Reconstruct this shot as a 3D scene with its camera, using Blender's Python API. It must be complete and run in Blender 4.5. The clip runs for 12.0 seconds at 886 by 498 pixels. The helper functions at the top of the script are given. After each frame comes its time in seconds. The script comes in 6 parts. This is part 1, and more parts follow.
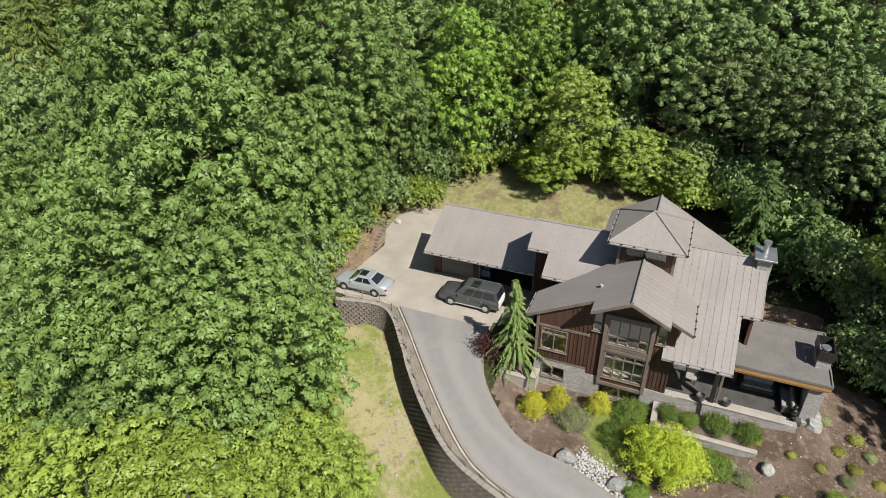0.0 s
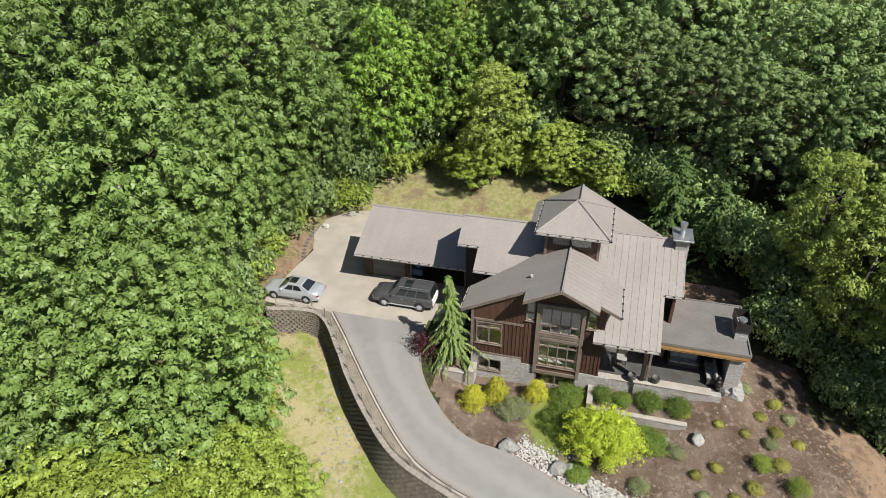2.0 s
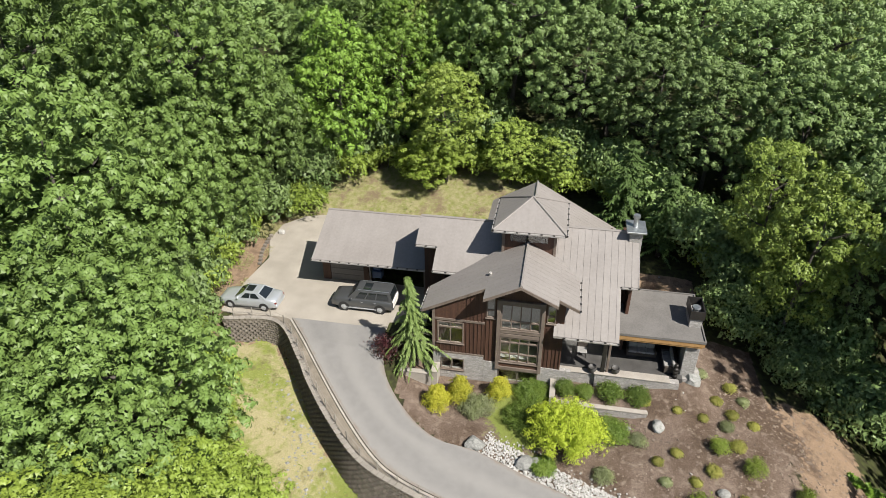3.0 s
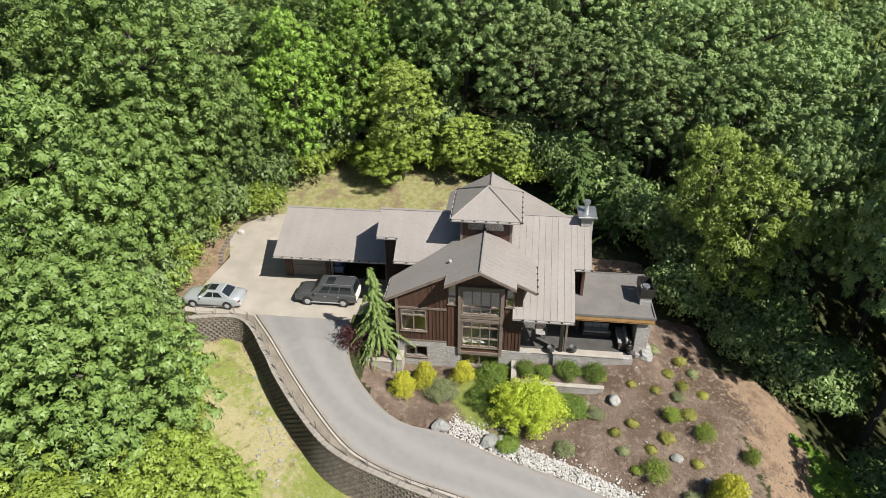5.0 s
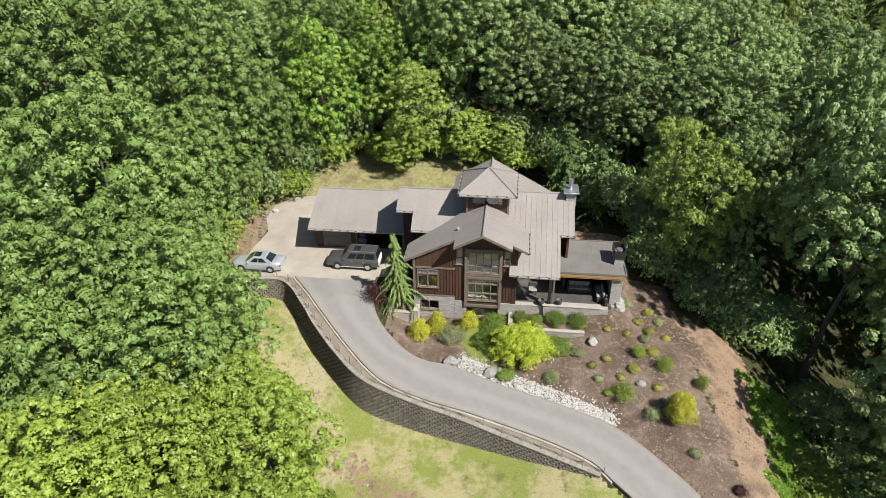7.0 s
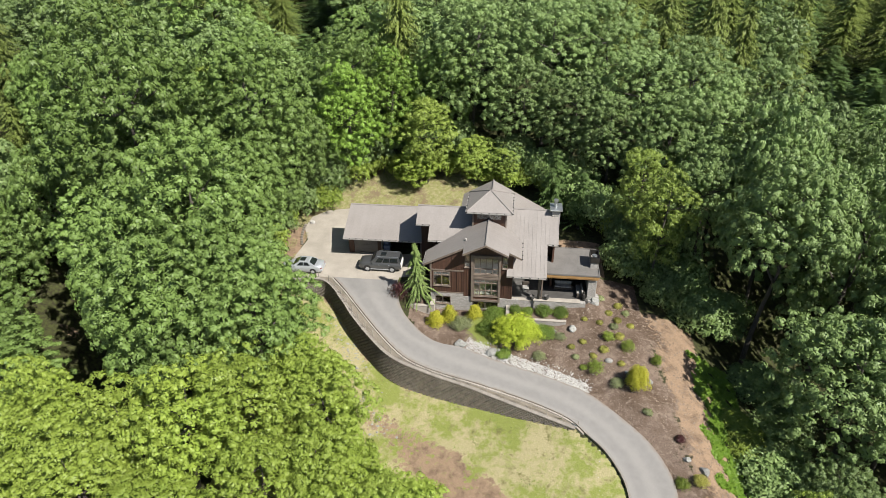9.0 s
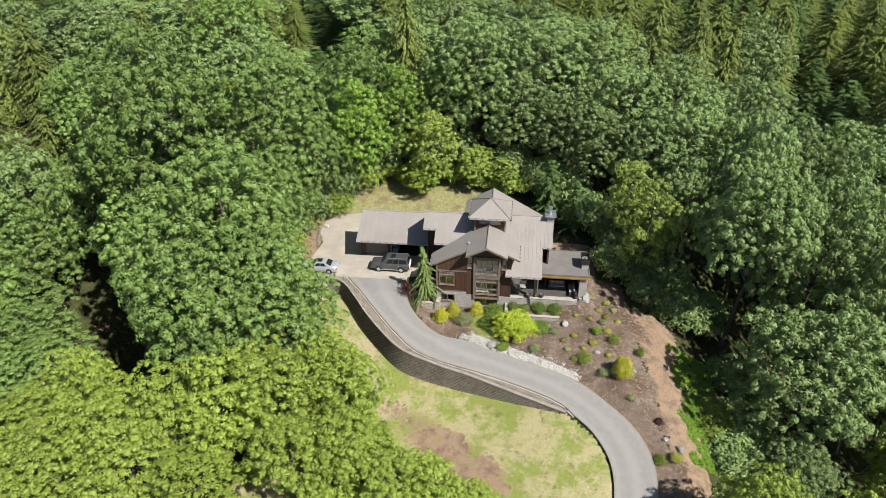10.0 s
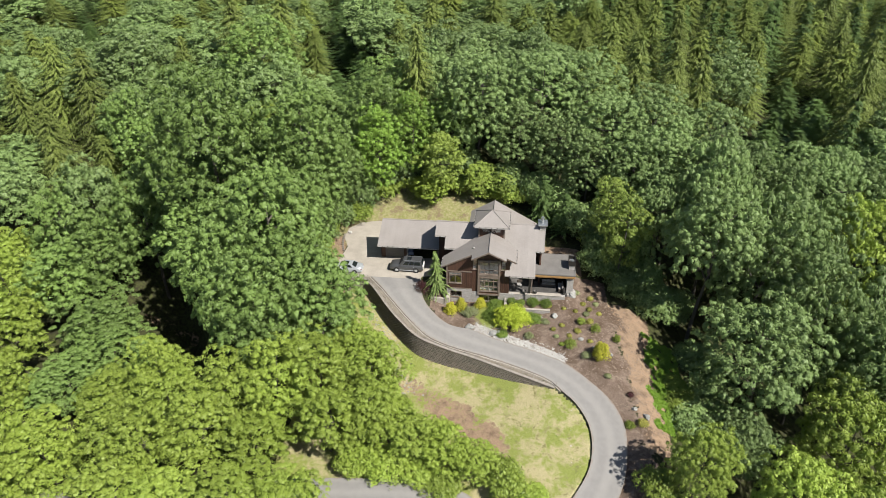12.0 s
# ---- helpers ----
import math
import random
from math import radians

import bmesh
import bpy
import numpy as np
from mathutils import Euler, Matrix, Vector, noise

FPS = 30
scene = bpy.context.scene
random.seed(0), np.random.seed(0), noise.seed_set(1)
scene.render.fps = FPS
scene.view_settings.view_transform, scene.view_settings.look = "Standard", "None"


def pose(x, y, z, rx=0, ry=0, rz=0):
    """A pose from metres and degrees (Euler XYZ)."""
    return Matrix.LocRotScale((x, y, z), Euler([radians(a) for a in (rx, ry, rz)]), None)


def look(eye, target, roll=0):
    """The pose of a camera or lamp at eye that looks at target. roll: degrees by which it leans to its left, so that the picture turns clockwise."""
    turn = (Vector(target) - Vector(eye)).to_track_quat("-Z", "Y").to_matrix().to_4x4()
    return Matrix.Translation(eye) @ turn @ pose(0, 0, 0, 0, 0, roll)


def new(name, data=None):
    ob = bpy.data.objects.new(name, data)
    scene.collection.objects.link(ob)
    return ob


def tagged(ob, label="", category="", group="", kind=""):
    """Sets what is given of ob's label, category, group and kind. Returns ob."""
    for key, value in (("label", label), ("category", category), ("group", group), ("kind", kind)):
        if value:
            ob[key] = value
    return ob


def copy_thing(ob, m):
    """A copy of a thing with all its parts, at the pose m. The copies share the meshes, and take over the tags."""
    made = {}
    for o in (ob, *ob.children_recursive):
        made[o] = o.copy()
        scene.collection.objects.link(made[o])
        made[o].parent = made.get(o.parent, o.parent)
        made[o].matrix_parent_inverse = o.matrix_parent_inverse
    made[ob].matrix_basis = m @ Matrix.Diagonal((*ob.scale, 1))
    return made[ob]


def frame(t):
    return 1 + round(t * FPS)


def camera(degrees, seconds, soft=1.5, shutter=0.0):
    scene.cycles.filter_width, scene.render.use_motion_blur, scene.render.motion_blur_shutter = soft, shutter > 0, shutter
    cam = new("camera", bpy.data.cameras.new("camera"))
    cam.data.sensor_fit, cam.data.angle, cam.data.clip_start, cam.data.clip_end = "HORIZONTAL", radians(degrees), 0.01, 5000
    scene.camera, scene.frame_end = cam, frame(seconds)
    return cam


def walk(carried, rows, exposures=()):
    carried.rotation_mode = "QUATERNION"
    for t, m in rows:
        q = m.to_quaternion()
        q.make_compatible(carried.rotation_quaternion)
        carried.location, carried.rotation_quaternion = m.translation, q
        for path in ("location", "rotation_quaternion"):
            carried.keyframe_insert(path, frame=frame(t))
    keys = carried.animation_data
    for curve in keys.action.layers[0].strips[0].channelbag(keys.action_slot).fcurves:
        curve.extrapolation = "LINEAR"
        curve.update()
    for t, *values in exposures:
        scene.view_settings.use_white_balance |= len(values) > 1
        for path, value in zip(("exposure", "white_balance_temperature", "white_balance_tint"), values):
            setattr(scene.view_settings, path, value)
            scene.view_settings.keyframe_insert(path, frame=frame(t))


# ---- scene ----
cam = camera(69.23, 12.0, soft=0.8)
PATH = [
    (0.0, 1.43, -33.55, 29.86, 58.83, 0.34, 22.33),
    (0.5, 1.37, -33.57, 29.82, 58.79, 0.28, 20.62),
    (1.0, 1.35, -33.59, 29.78, 58.79, 0.28, 19.72),
    (1.5, 1.38, -33.61, 29.75, 58.84, 0.31, 17.47),
    (2.0, 1.45, -33.60, 29.70, 58.91, 0.29, 15.12),
    (2.5, 1.47, -33.58, 29.62, 58.98, 0.34, 12.57),
    (3.0, 1.50, -33.59, 29.61, 59.02, 0.35, 10.82),
    (5.0, 1.65, -35.16, 29.58, 59.18, 0.29, 6.55),
    (5.5, 1.69, -36.76, 29.73, 59.09, 0.31, 6.51),
    (6.0, 1.82, -39.04, 30.28, 59.05, 0.40, 6.50),
    (6.5, 1.96, -41.70, 31.16, 59.08, 0.41, 6.56),
    (7.0, 2.00, -44.47, 32.55, 58.88, 0.41, 6.52),
    (9.0, 2.44, -55.94, 40.26, 58.86, 0.50, 6.69),
    (9.5, 2.53, -58.79, 42.21, 58.82, 0.44, 6.74),
    (10.0, 2.66, -61.70, 44.27, 58.74, 0.47, 6.78),
    (10.5, 2.74, -64.55, 46.23, 58.75, 0.53, 6.73),
    (11.0, 2.80, -67.39, 48.14, 58.71, 0.54, 6.76),
    (11.5, 2.89, -70.30, 50.13, 58.68, 0.57, 6.81),
    (12.0, 3.04, -73.27, 52.21, 58.58, 0.61, 6.85),
]
walk(cam, [(t, pose(x, y, z, rx, ry, rz)) for t, x, y, z, rx, ry, rz in PATH],
     exposures=((0.0, 0.54), (2.5, 0.66), (5.0, 0.74), (12.0, 0.74)))

# ---- sky, sun, exposure ----
SUN_AZ, SUN_EL = -36.0, 49.0
sun_dir = Vector((math.cos(radians(SUN_EL)) * math.cos(radians(SUN_AZ)), math.cos(radians(SUN_EL)) * math.sin(radians(SUN_AZ)), math.sin(radians(SUN_EL))))
world = bpy.data.worlds.new("world")
scene.world = world
world.use_nodes = True
wn = world.node_tree
sky = wn.nodes.new("ShaderNodeTexSky")
sky.sky_type, sky.sun_disc = "NISHITA", False
sky.sun_elevation, sky.sun_rotation = radians(SUN_EL), math.atan2(sun_dir.x, sun_dir.y)
wn.links.new(sky.outputs[0], wn.nodes["Background"].inputs[0])
wn.nodes["Background"].inputs[1].default_value = 0.058
sun = new("sun", bpy.data.lights.new("sun", "SUN"))
sun.data.energy, sun.data.angle, sun.data.color = 4.9, radians(0.5), (1.0, 0.95, 0.87)
sun.matrix_world = look(sun_dir * 100, (0, 0, 0))


# ---- materials ----
def shader(name, rough=0.6, metal=0.0, spec=0.5):
    m = bpy.data.materials.new(name)
    m.use_nodes = True
    t = m.node_tree
    b = t.nodes["Principled BSDF"]
    b.inputs["Roughness"].default_value = rough
    b.inputs["Metallic"].default_value = metal
    b.inputs["Specular IOR Level"].default_value = spec
    return m, t, b


def node(t, kind, inputs=None, **props):
    n = t.nodes.new("ShaderNode" + kind)
    if "operation" in props:
        n.operation = props["operation"]
    if "feature" in props:
        n.feature = props["feature"]
    if "attribute_name" in props:
        n.attribute_name = props["attribute_name"]
    for k, v in (inputs or {}).items():
        if isinstance(v, bpy.types.NodeSocket):
            t.links.new(v, n.inputs[k])
        else:
            n.inputs[k].default_value = v
    return n


def rgb(c):
    return (*c, 1.0)


def coords(t, scale=(1, 1, 1)):
    return node(t, "Mapping", {0: node(t, "TexCoord").outputs["Object"], 3: scale}).outputs[0]


def mixed(t, fac, a, b, blend="MIX"):
    n = t.nodes.new("ShaderNodeMix")
    n.data_type, n.blend_type = "RGBA", blend
    for i, v in ((0, fac), (6, a), (7, b)):
        if isinstance(v, bpy.types.NodeSocket):
            t.links.new(v, n.inputs[i])
        else:
            n.inputs[i].default_value = v if i == 0 else rgb(v)
    return n.outputs[2]


def ramp(t, fac, lo, hi):
    return node(t, "MapRange", {0: fac, 1: lo, 2: hi}).outputs[0]


def noise_tex(t, scale, vec=None, detail=4.0, rough=0.55):
    n = node(t, "TexNoise", {"Scale": scale, "Detail": detail, "Roughness": rough})
    t.links.new(vec if vec else coords(t), n.inputs["Vector"])
    return n.outputs["Fac"]


def bump(t, b, height, strength=0.4, dist=0.02):
    n = node(t, "Bump", {"Strength": strength, "Distance": dist, "Height": height})
    t.links.new(n.outputs[0], b.inputs["Normal"])


def plain(name, c1, c2, rough=0.6, metal=0.0, scale=3.0, fine=40.0, relief=0.25, dist=0.01, stretch=(1, 1, 1), spec=0.5, vary=0.0):
    """A colour that wanders between c1 and c2 at two scales, with fine relief; vary: brightness from piece to piece."""
    m, t, b = shader(name, rough, metal, spec)
    v = coords(t, stretch)
    big, small = noise_tex(t, scale, v), noise_tex(t, fine, v, 3.0)
    mean = node(t, "Math", {0: big, 1: small}, operation="ADD").outputs[0]
    col = mixed(t, ramp(t, mean, 0.72, 1.28), c1, c2)
    if vary:
        r = node(t, "ObjectInfo").outputs["Random"]
        k = node(t, "MapRange", {0: r, 3: 1 - vary, 4: 1 + vary}).outputs[0]
        col = mixed(t, 1.0, col, node(t, "CombineColor", {0: k, 1: k, 2: k}).outputs[0], "MULTIPLY")
    t.links.new(col, b.inputs["Base Color"])
    bump(t, b, small, relief, dist)
    t.links.new(node(t, "MapRange", {0: big, 3: max(rough - 0.1, 0.02), 4: min(rough + 0.1, 1)}).outputs[0], b.inputs["Roughness"])
    return m


def leafy(name, dark, light, warm, rough=0.5, through_light=0.09, patch=0.12):
    """Leaves: every leaf its own tint, patches of tint over the crown, each plant a little different."""
    m, t, b = shader(name, rough, 0.0, 0.4)
    isl = node(t, "NewGeometry").outputs["Random Per Island"]
    r = node(t, "ObjectInfo").outputs["Random"]
    v = node(t, "NewGeometry").outputs["Position"]
    big = noise_tex(t, patch, v, 3.0)
    col = mixed(t, node(t, "MapRange", {0: isl, 3: 0.25, 4: 0.85}).outputs[0], dark, light)
    col = mixed(t, ramp(t, big, 0.42, 0.68), col, warm)
    col = mixed(t, node(t, "MapRange", {0: noise_tex(t, patch * 7, v, 2.0), 1: 0.35, 2: 0.65, 3: 0.0, 4: 0.35}).outputs[0], col, light)
    k = node(t, "MapRange", {0: r, 3: 0.74, 4: 1.22}).outputs[0]
    col = mixed(t, 1.0, col, node(t, "CombineColor", {0: k, 1: k, 2: k}).outputs[0], "MULTIPLY")
    t.links.new(col, b.inputs["Base Color"])
    tr = node(t, "BsdfTranslucent", {0: mixed(t, 0.5, col, (0.25, 0.4, 0.04))})
    mx = node(t, "MixShader", {0: through_light, 1: b.outputs[0], 2: tr.outputs[0]})
    t.links.new(mx.outputs[0], t.nodes["Material Output"].inputs[0])
    return m


M = {}
M["maple"] = leafy("maple leaves", (0.068, 0.118, 0.028), (0.197, 0.295, 0.075), (0.16, 0.25, 0.057), 0.52)
M["maple_blue"] = leafy("cool maple leaves", (0.072, 0.118, 0.039), (0.218, 0.31, 0.104), (0.173, 0.255, 0.081), 0.52)
M["alder"] = leafy("alder leaves", (0.118, 0.172, 0.024), (0.27, 0.352, 0.058), (0.215, 0.3, 0.043), 0.5)
M["lime"] = leafy("young bright leaves", (0.13, 0.195, 0.024), (0.275, 0.36, 0.055), (0.22, 0.305, 0.042), 0.5)
M["bright"] = leafy("vivid green leaves", (0.075, 0.142, 0.02), (0.2, 0.32, 0.05), (0.15, 0.255, 0.036), 0.5)
M["yellow"] = leafy("yellow-green leaves", (0.135, 0.2, 0.028), (0.31, 0.4, 0.08), (0.235, 0.315, 0.057), 0.5)
M["sparse"] = leafy("thin alder leaves", (0.11, 0.17, 0.026), (0.27, 0.35, 0.07), (0.2, 0.275, 0.048), 0.5)
M["round"] = leafy("fresh green leaves", (0.125, 0.185, 0.028), (0.33, 0.43, 0.075), (0.265, 0.36, 0.056), 0.5)
M["needle"] = leafy("fir needles", (0.03, 0.062, 0.018), (0.11, 0.175, 0.048), (0.09, 0.15, 0.038), 0.6, 0.12)
M["cedar"] = leafy("cedar fronds", (0.07, 0.104, 0.022), (0.21, 0.268, 0.058), (0.165, 0.208, 0.039), 0.6, 0.12)
M["gold"] = leafy("golden cypress fronds", (0.23, 0.23, 0.02), (0.52, 0.49, 0.05), (0.37, 0.385, 0.04), 0.55, 0.2, 1.5)
M["goldmaple"] = leafy("golden maple leaves", (0.23, 0.31, 0.02), (0.51, 0.59, 0.065), (0.4, 0.48, 0.045), 0.55, 0.25, 0.8)
M["slope_green"] = leafy("lime green leaves", (0.09, 0.14, 0.02), (0.25, 0.32, 0.05), (0.2, 0.26, 0.04), 0.5, 0.2, 1.2)
M["gold_dull"] = leafy("dull yellow leaves", (0.200, 0.190, 0.040), (0.420, 0.400, 0.100), (0.280, 0.290, 0.060), 0.6, 0.2, 1.5)
M["shrub"] = leafy("shrub leaves", (0.05, 0.1, 0.016), (0.175, 0.255, 0.045), (0.15, 0.21, 0.032), 0.5, 0.2, 1.2)
M["purple"] = leafy("purple leaves", (0.030, 0.008, 0.012), (0.085, 0.022, 0.030), (0.060, 0.018, 0.020), 0.5, 0.2, 1.2)
M["pale"] = leafy("pale grey-green leaves", (0.150, 0.180, 0.080), (0.340, 0.360, 0.200), (0.260, 0.300, 0.120), 0.6, 0.2, 1.5)
M["weeping"] = leafy("weeping conifer needles", (0.065, 0.11, 0.03), (0.2, 0.27, 0.075), (0.145, 0.21, 0.054), 0.6, 0.12, 1.0)
M["grass_green"] = leafy("grass blades", (0.120, 0.175, 0.028), (0.250, 0.300, 0.064), (0.260, 0.285, 0.072), 0.7, 0.3, 0.4)
M["grass_straw"] = leafy("dry grass blades", (0.200, 0.180, 0.085), (0.380, 0.345, 0.190), (0.215, 0.225, 0.075), 0.8, 0.25, 0.4)
M["ivy"] = leafy("creeper leaves", (0.090, 0.180, 0.018), (0.220, 0.350, 0.045), (0.160, 0.280, 0.034), 0.5, 0.25, 0.6)
M["clod"] = plain("bark clods", (0.085, 0.060, 0.044), (0.300, 0.240, 0.190), 0.95, 0, 0.6, 20, 0.5, 0.01)
M["bark"] = plain("bark", (0.038, 0.032, 0.026), (0.105, 0.092, 0.078), 0.9, 0, 1.2, 14, 0.8, 0.03, (1, 1, 0.3))
M["roof"] = plain("brown-grey painted steel roofing", (0.218, 0.199, 0.185), (0.258, 0.238, 0.223), 0.50, 0.0, 0.35, 5.0, 0.03, 0.004, vary=0.025)
M["membrane"] = plain("grey roof membrane", (0.125, 0.118, 0.110), (0.175, 0.165, 0.155), 0.75, 0.0, 0.8, 9.0, 0.1, 0.006)
M["cedar_siding"] = plain("brown stained cedar", (0.036, 0.017, 0.011), (0.092, 0.043, 0.026), 0.7, 0, 1.4, 22, 0.3, 0.01, (3, 3, 0.25), vary=0.12)
M["timber"] = plain("weathered timber", (0.105, 0.080, 0.064), (0.190, 0.152, 0.125), 0.75, 0, 2.0, 25, 0.3, 0.01, (1, 1, 1))
M["fascia"] = plain("honey wood fascia", (0.300, 0.165, 0.060), (0.420, 0.250, 0.105), 0.6, 0, 2.0, 25, 0.2, 0.006, (0.3, 1, 1))


def asphalt():
    """Bleached asphalt with paler, smoother wheel tracks along its run."""
    m, t, b = shader("sun-bleached asphalt", 0.92, 0, 0.25)
    v = node(t, "NewGeometry").outputs["Position"]
    n1, n2, n3 = noise_tex(t, 0.3, v, 4), noise_tex(t, 1.6, v, 4), noise_tex(t, 70.0, v, 2)
    a = node(t, "Attribute", attribute_name="across").outputs["Fac"]
    wob = node(t, "Math", {0: a, 1: node(t, "Math", {0: n1, 1: 0.16}, operation="MULTIPLY").outputs[0]}, operation="ADD").outputs[0]
    wave = node(t, "Math", {0: node(t, "Math", {0: wob, 1: 12.6}, operation="MULTIPLY").outputs[0]}, operation="SINE").outputs[0]
    col = mixed(t, ramp(t, n2, 0.3, 0.7), (0.208, 0.201, 0.193), (0.238, 0.231, 0.222))
    col = mixed(t, node(t, "MapRange", {0: wave, 1: -0.6, 2: 1.0, 3: 0.0, 4: 0.55}).outputs[0], col, (0.285, 0.275, 0.260))
    col = mixed(t, node(t, "MapRange", {0: n3, 1: 0.35, 2: 0.7, 3: 0.0, 4: 0.35}).outputs[0], col, (0.115, 0.110, 0.105))
    edge = node(t, "Math", {0: node(t, "Math", {0: a, 1: -0.5}, operation="ADD").outputs[0]}, operation="ABSOLUTE").outputs[0]
    worn = node(t, "Math", {0: edge, 1: node(t, "Math", {0: n2, 1: 0.16}, operation="MULTIPLY").outputs[0]}, operation="ADD").outputs[0]
    col = mixed(t, node(t, "MapRange", {0: worn, 1: 0.52, 2: 0.58, 3: 0.0, 4: 0.75}).outputs[0], col, (0.2, 0.165, 0.132))
    t.links.new(col, b.inputs["Base Color"])
    bump(t, b, n3, 0.3, 0.006)
    return m


M["asphalt"] = asphalt()
M["concrete"] = plain("aged exposed concrete", (0.245, 0.222, 0.188), (0.385, 0.35, 0.30), 0.88, 0, 0.45, 12, 0.25, 0.006)
M["cap"] = plain("weathered concrete cap", (0.20, 0.18, 0.155), (0.33, 0.305, 0.27), 0.9, 0, 1.5, 26, 0.4, 0.01, vary=0.12)
M["slate"] = plain("dark slate paving", (0.050, 0.048, 0.046), (0.090, 0.086, 0.082), 0.6, 0, 1.5, 26, 0.3, 0.006)
M["gutter"] = plain("pale painted gutter", (0.36, 0.34, 0.32), (0.50, 0.48, 0.46), 0.5, 0.2, 2, 20, 0.1, 0.003)
M["soil"] = plain("dark bed soil", (0.075, 0.052, 0.040), (0.200, 0.150, 0.118), 0.95, 0, 1.2, 16, 0.7, 0.03)
M["kerb"] = plain("pale concrete", (0.27, 0.245, 0.212), (0.39, 0.358, 0.318), 0.85, 0, 1.5, 30, 0.3, 0.006)
M["block"] = plain("split-face concrete block", (0.120, 0.104, 0.086), (0.230, 0.204, 0.172), 0.95, 0, 3.0, 24, 0.8, 0.03, vary=0.2)
M["verge"] = plain("gravelly dirt", (0.115, 0.098, 0.076), (0.250, 0.218, 0.175), 0.95, 0, 0.8, 22, 0.6, 0.02)
M["metal"] = plain("dull galvanised metal", (0.34, 0.36, 0.37), (0.50, 0.52, 0.53), 0.4, 0.8, 3, 20, 0.1, 0.004)
M["dark_metal"] = plain("dark bronze metal", (0.030, 0.028, 0.026), (0.055, 0.050, 0.046), 0.45, 0.5, 3, 20, 0.1, 0.004)
M["white"] = plain("off-white paint", (0.66, 0.64, 0.60), (0.80, 0.78, 0.74), 0.6, 0, 2, 20, 0.1, 0.003)
M["rock"] = plain("grey boulder", (0.140, 0.144, 0.134), (0.330, 0.328, 0.310), 0.9, 0, 2.5, 14, 0.8, 0.04, vary=0.15)
M["pebble"] = plain("pale river stone", (0.26, 0.25, 0.232), (0.56, 0.55, 0.525), 0.8, 0, 4, 18, 0.4, 0.01)
M["dark"] = plain("interior plaster", (0.34, 0.33, 0.31), (0.44, 0.43, 0.40), 0.9)


def glass():
    m, t, b = shader("window glass", 0.03, 0.0, 0.5)
    b.inputs["Base Color"].default_value = (0.80, 0.86, 0.86, 1)
    b.inputs["Transmission Weight"].default_value = 1.0
    b.inputs["IOR"].default_value = 2.0
    return m


M["glass"] = glass()


def paint(name, c, metal, rough, coat):
    m, t, b = shader(name, rough, metal)
    n = noise_tex(t, 60.0, None, 2.0)
    t.links.new(mixed(t, ramp(t, n, 0.3, 0.7), tuple(v * 0.93 for v in c), tuple(v * 1.05 for v in c)), b.inputs["Base Color"])
    b.inputs["Coat Weight"].default_value = coat
    b.inputs["Coat Roughness"].default_value = 0.06
    return m


M["silver"] = paint("silver car paint", (0.52, 0.55, 0.58), 0.5, 0.35, 0.8)
M["graphite"] = paint("dark grey car paint", (0.095, 0.098, 0.1), 0.45, 0.38, 0.8)
M["car_glass"] = paint("dark car glass", (0.014, 0.018, 0.02), 0.0, 0.05, 1.0)
M["tyre"] = plain("tyre rubber", (0.014, 0.014, 0.014), (0.028, 0.028, 0.028), 0.85, 0, 6, 40, 0.3, 0.004)
M["alloy"] = plain("alloy wheel", (0.36, 0.37, 0.38), (0.48, 0.49, 0.5), 0.4, 0.4, 6, 40, 0.05, 0.002)
M["lamp_red"] = paint("red lamp glass", (0.2, 0.025, 0.02), 0.0, 0.15, 0.8)
M["lamp_clear"] = paint("clear lamp glass", (0.42, 0.44, 0.46), 0.2, 0.1, 0.8)
M["fabric"] = plain("grey woven cushion", (0.22, 0.215, 0.205), (0.34, 0.335, 0.32), 0.95, 0, 3, 60, 0.4, 0.004)
M["wicker"] = plain("dark wicker", (0.035, 0.028, 0.022), (0.075, 0.060, 0.048), 0.8, 0, 8, 60, 0.8, 0.01)
M["blue"] = plain("blue plastic", (0.045, 0.085, 0.17), (0.07, 0.12, 0.23), 0.5, 0, 3, 20, 0.1, 0.003)
M["black"] = plain("black cover", (0.018, 0.018, 0.018), (0.036, 0.036, 0.036), 0.6, 0, 3, 20, 0.2, 0.004)


def masonry():
    m, t, b = shader("stacked grey ledge stone", 0.9)
    v = coords(t, (3.4, 3.4, 11.0))
    vo = node(t, "TexVoronoi", {"Vector": v, "Scale": 1.0})
    ed = node(t, "TexVoronoi", {"Vector": v, "Scale": 1.0}, feature="DISTANCE_TO_EDGE").outputs["Distance"]
    c = node(t, "SeparateColor", {0: vo.outputs["Color"]}).outputs[0]
    col = mixed(t, c, (0.25, 0.235, 0.215), (0.46, 0.44, 0.415))
    col = mixed(t, ramp(t, noise_tex(t, 9.0), 0.35, 0.65), col, (0.30, 0.29, 0.28))
    col = mixed(t, ramp(t, ed, 0.0, 0.07), (0.225, 0.213, 0.197), col)
    t.links.new(col, b.inputs["Base Color"])
    bump(t, b, ramp(t, ed, 0.0, 0.14), 0.6, 0.03)
    return m


M["stone"] = masonry()


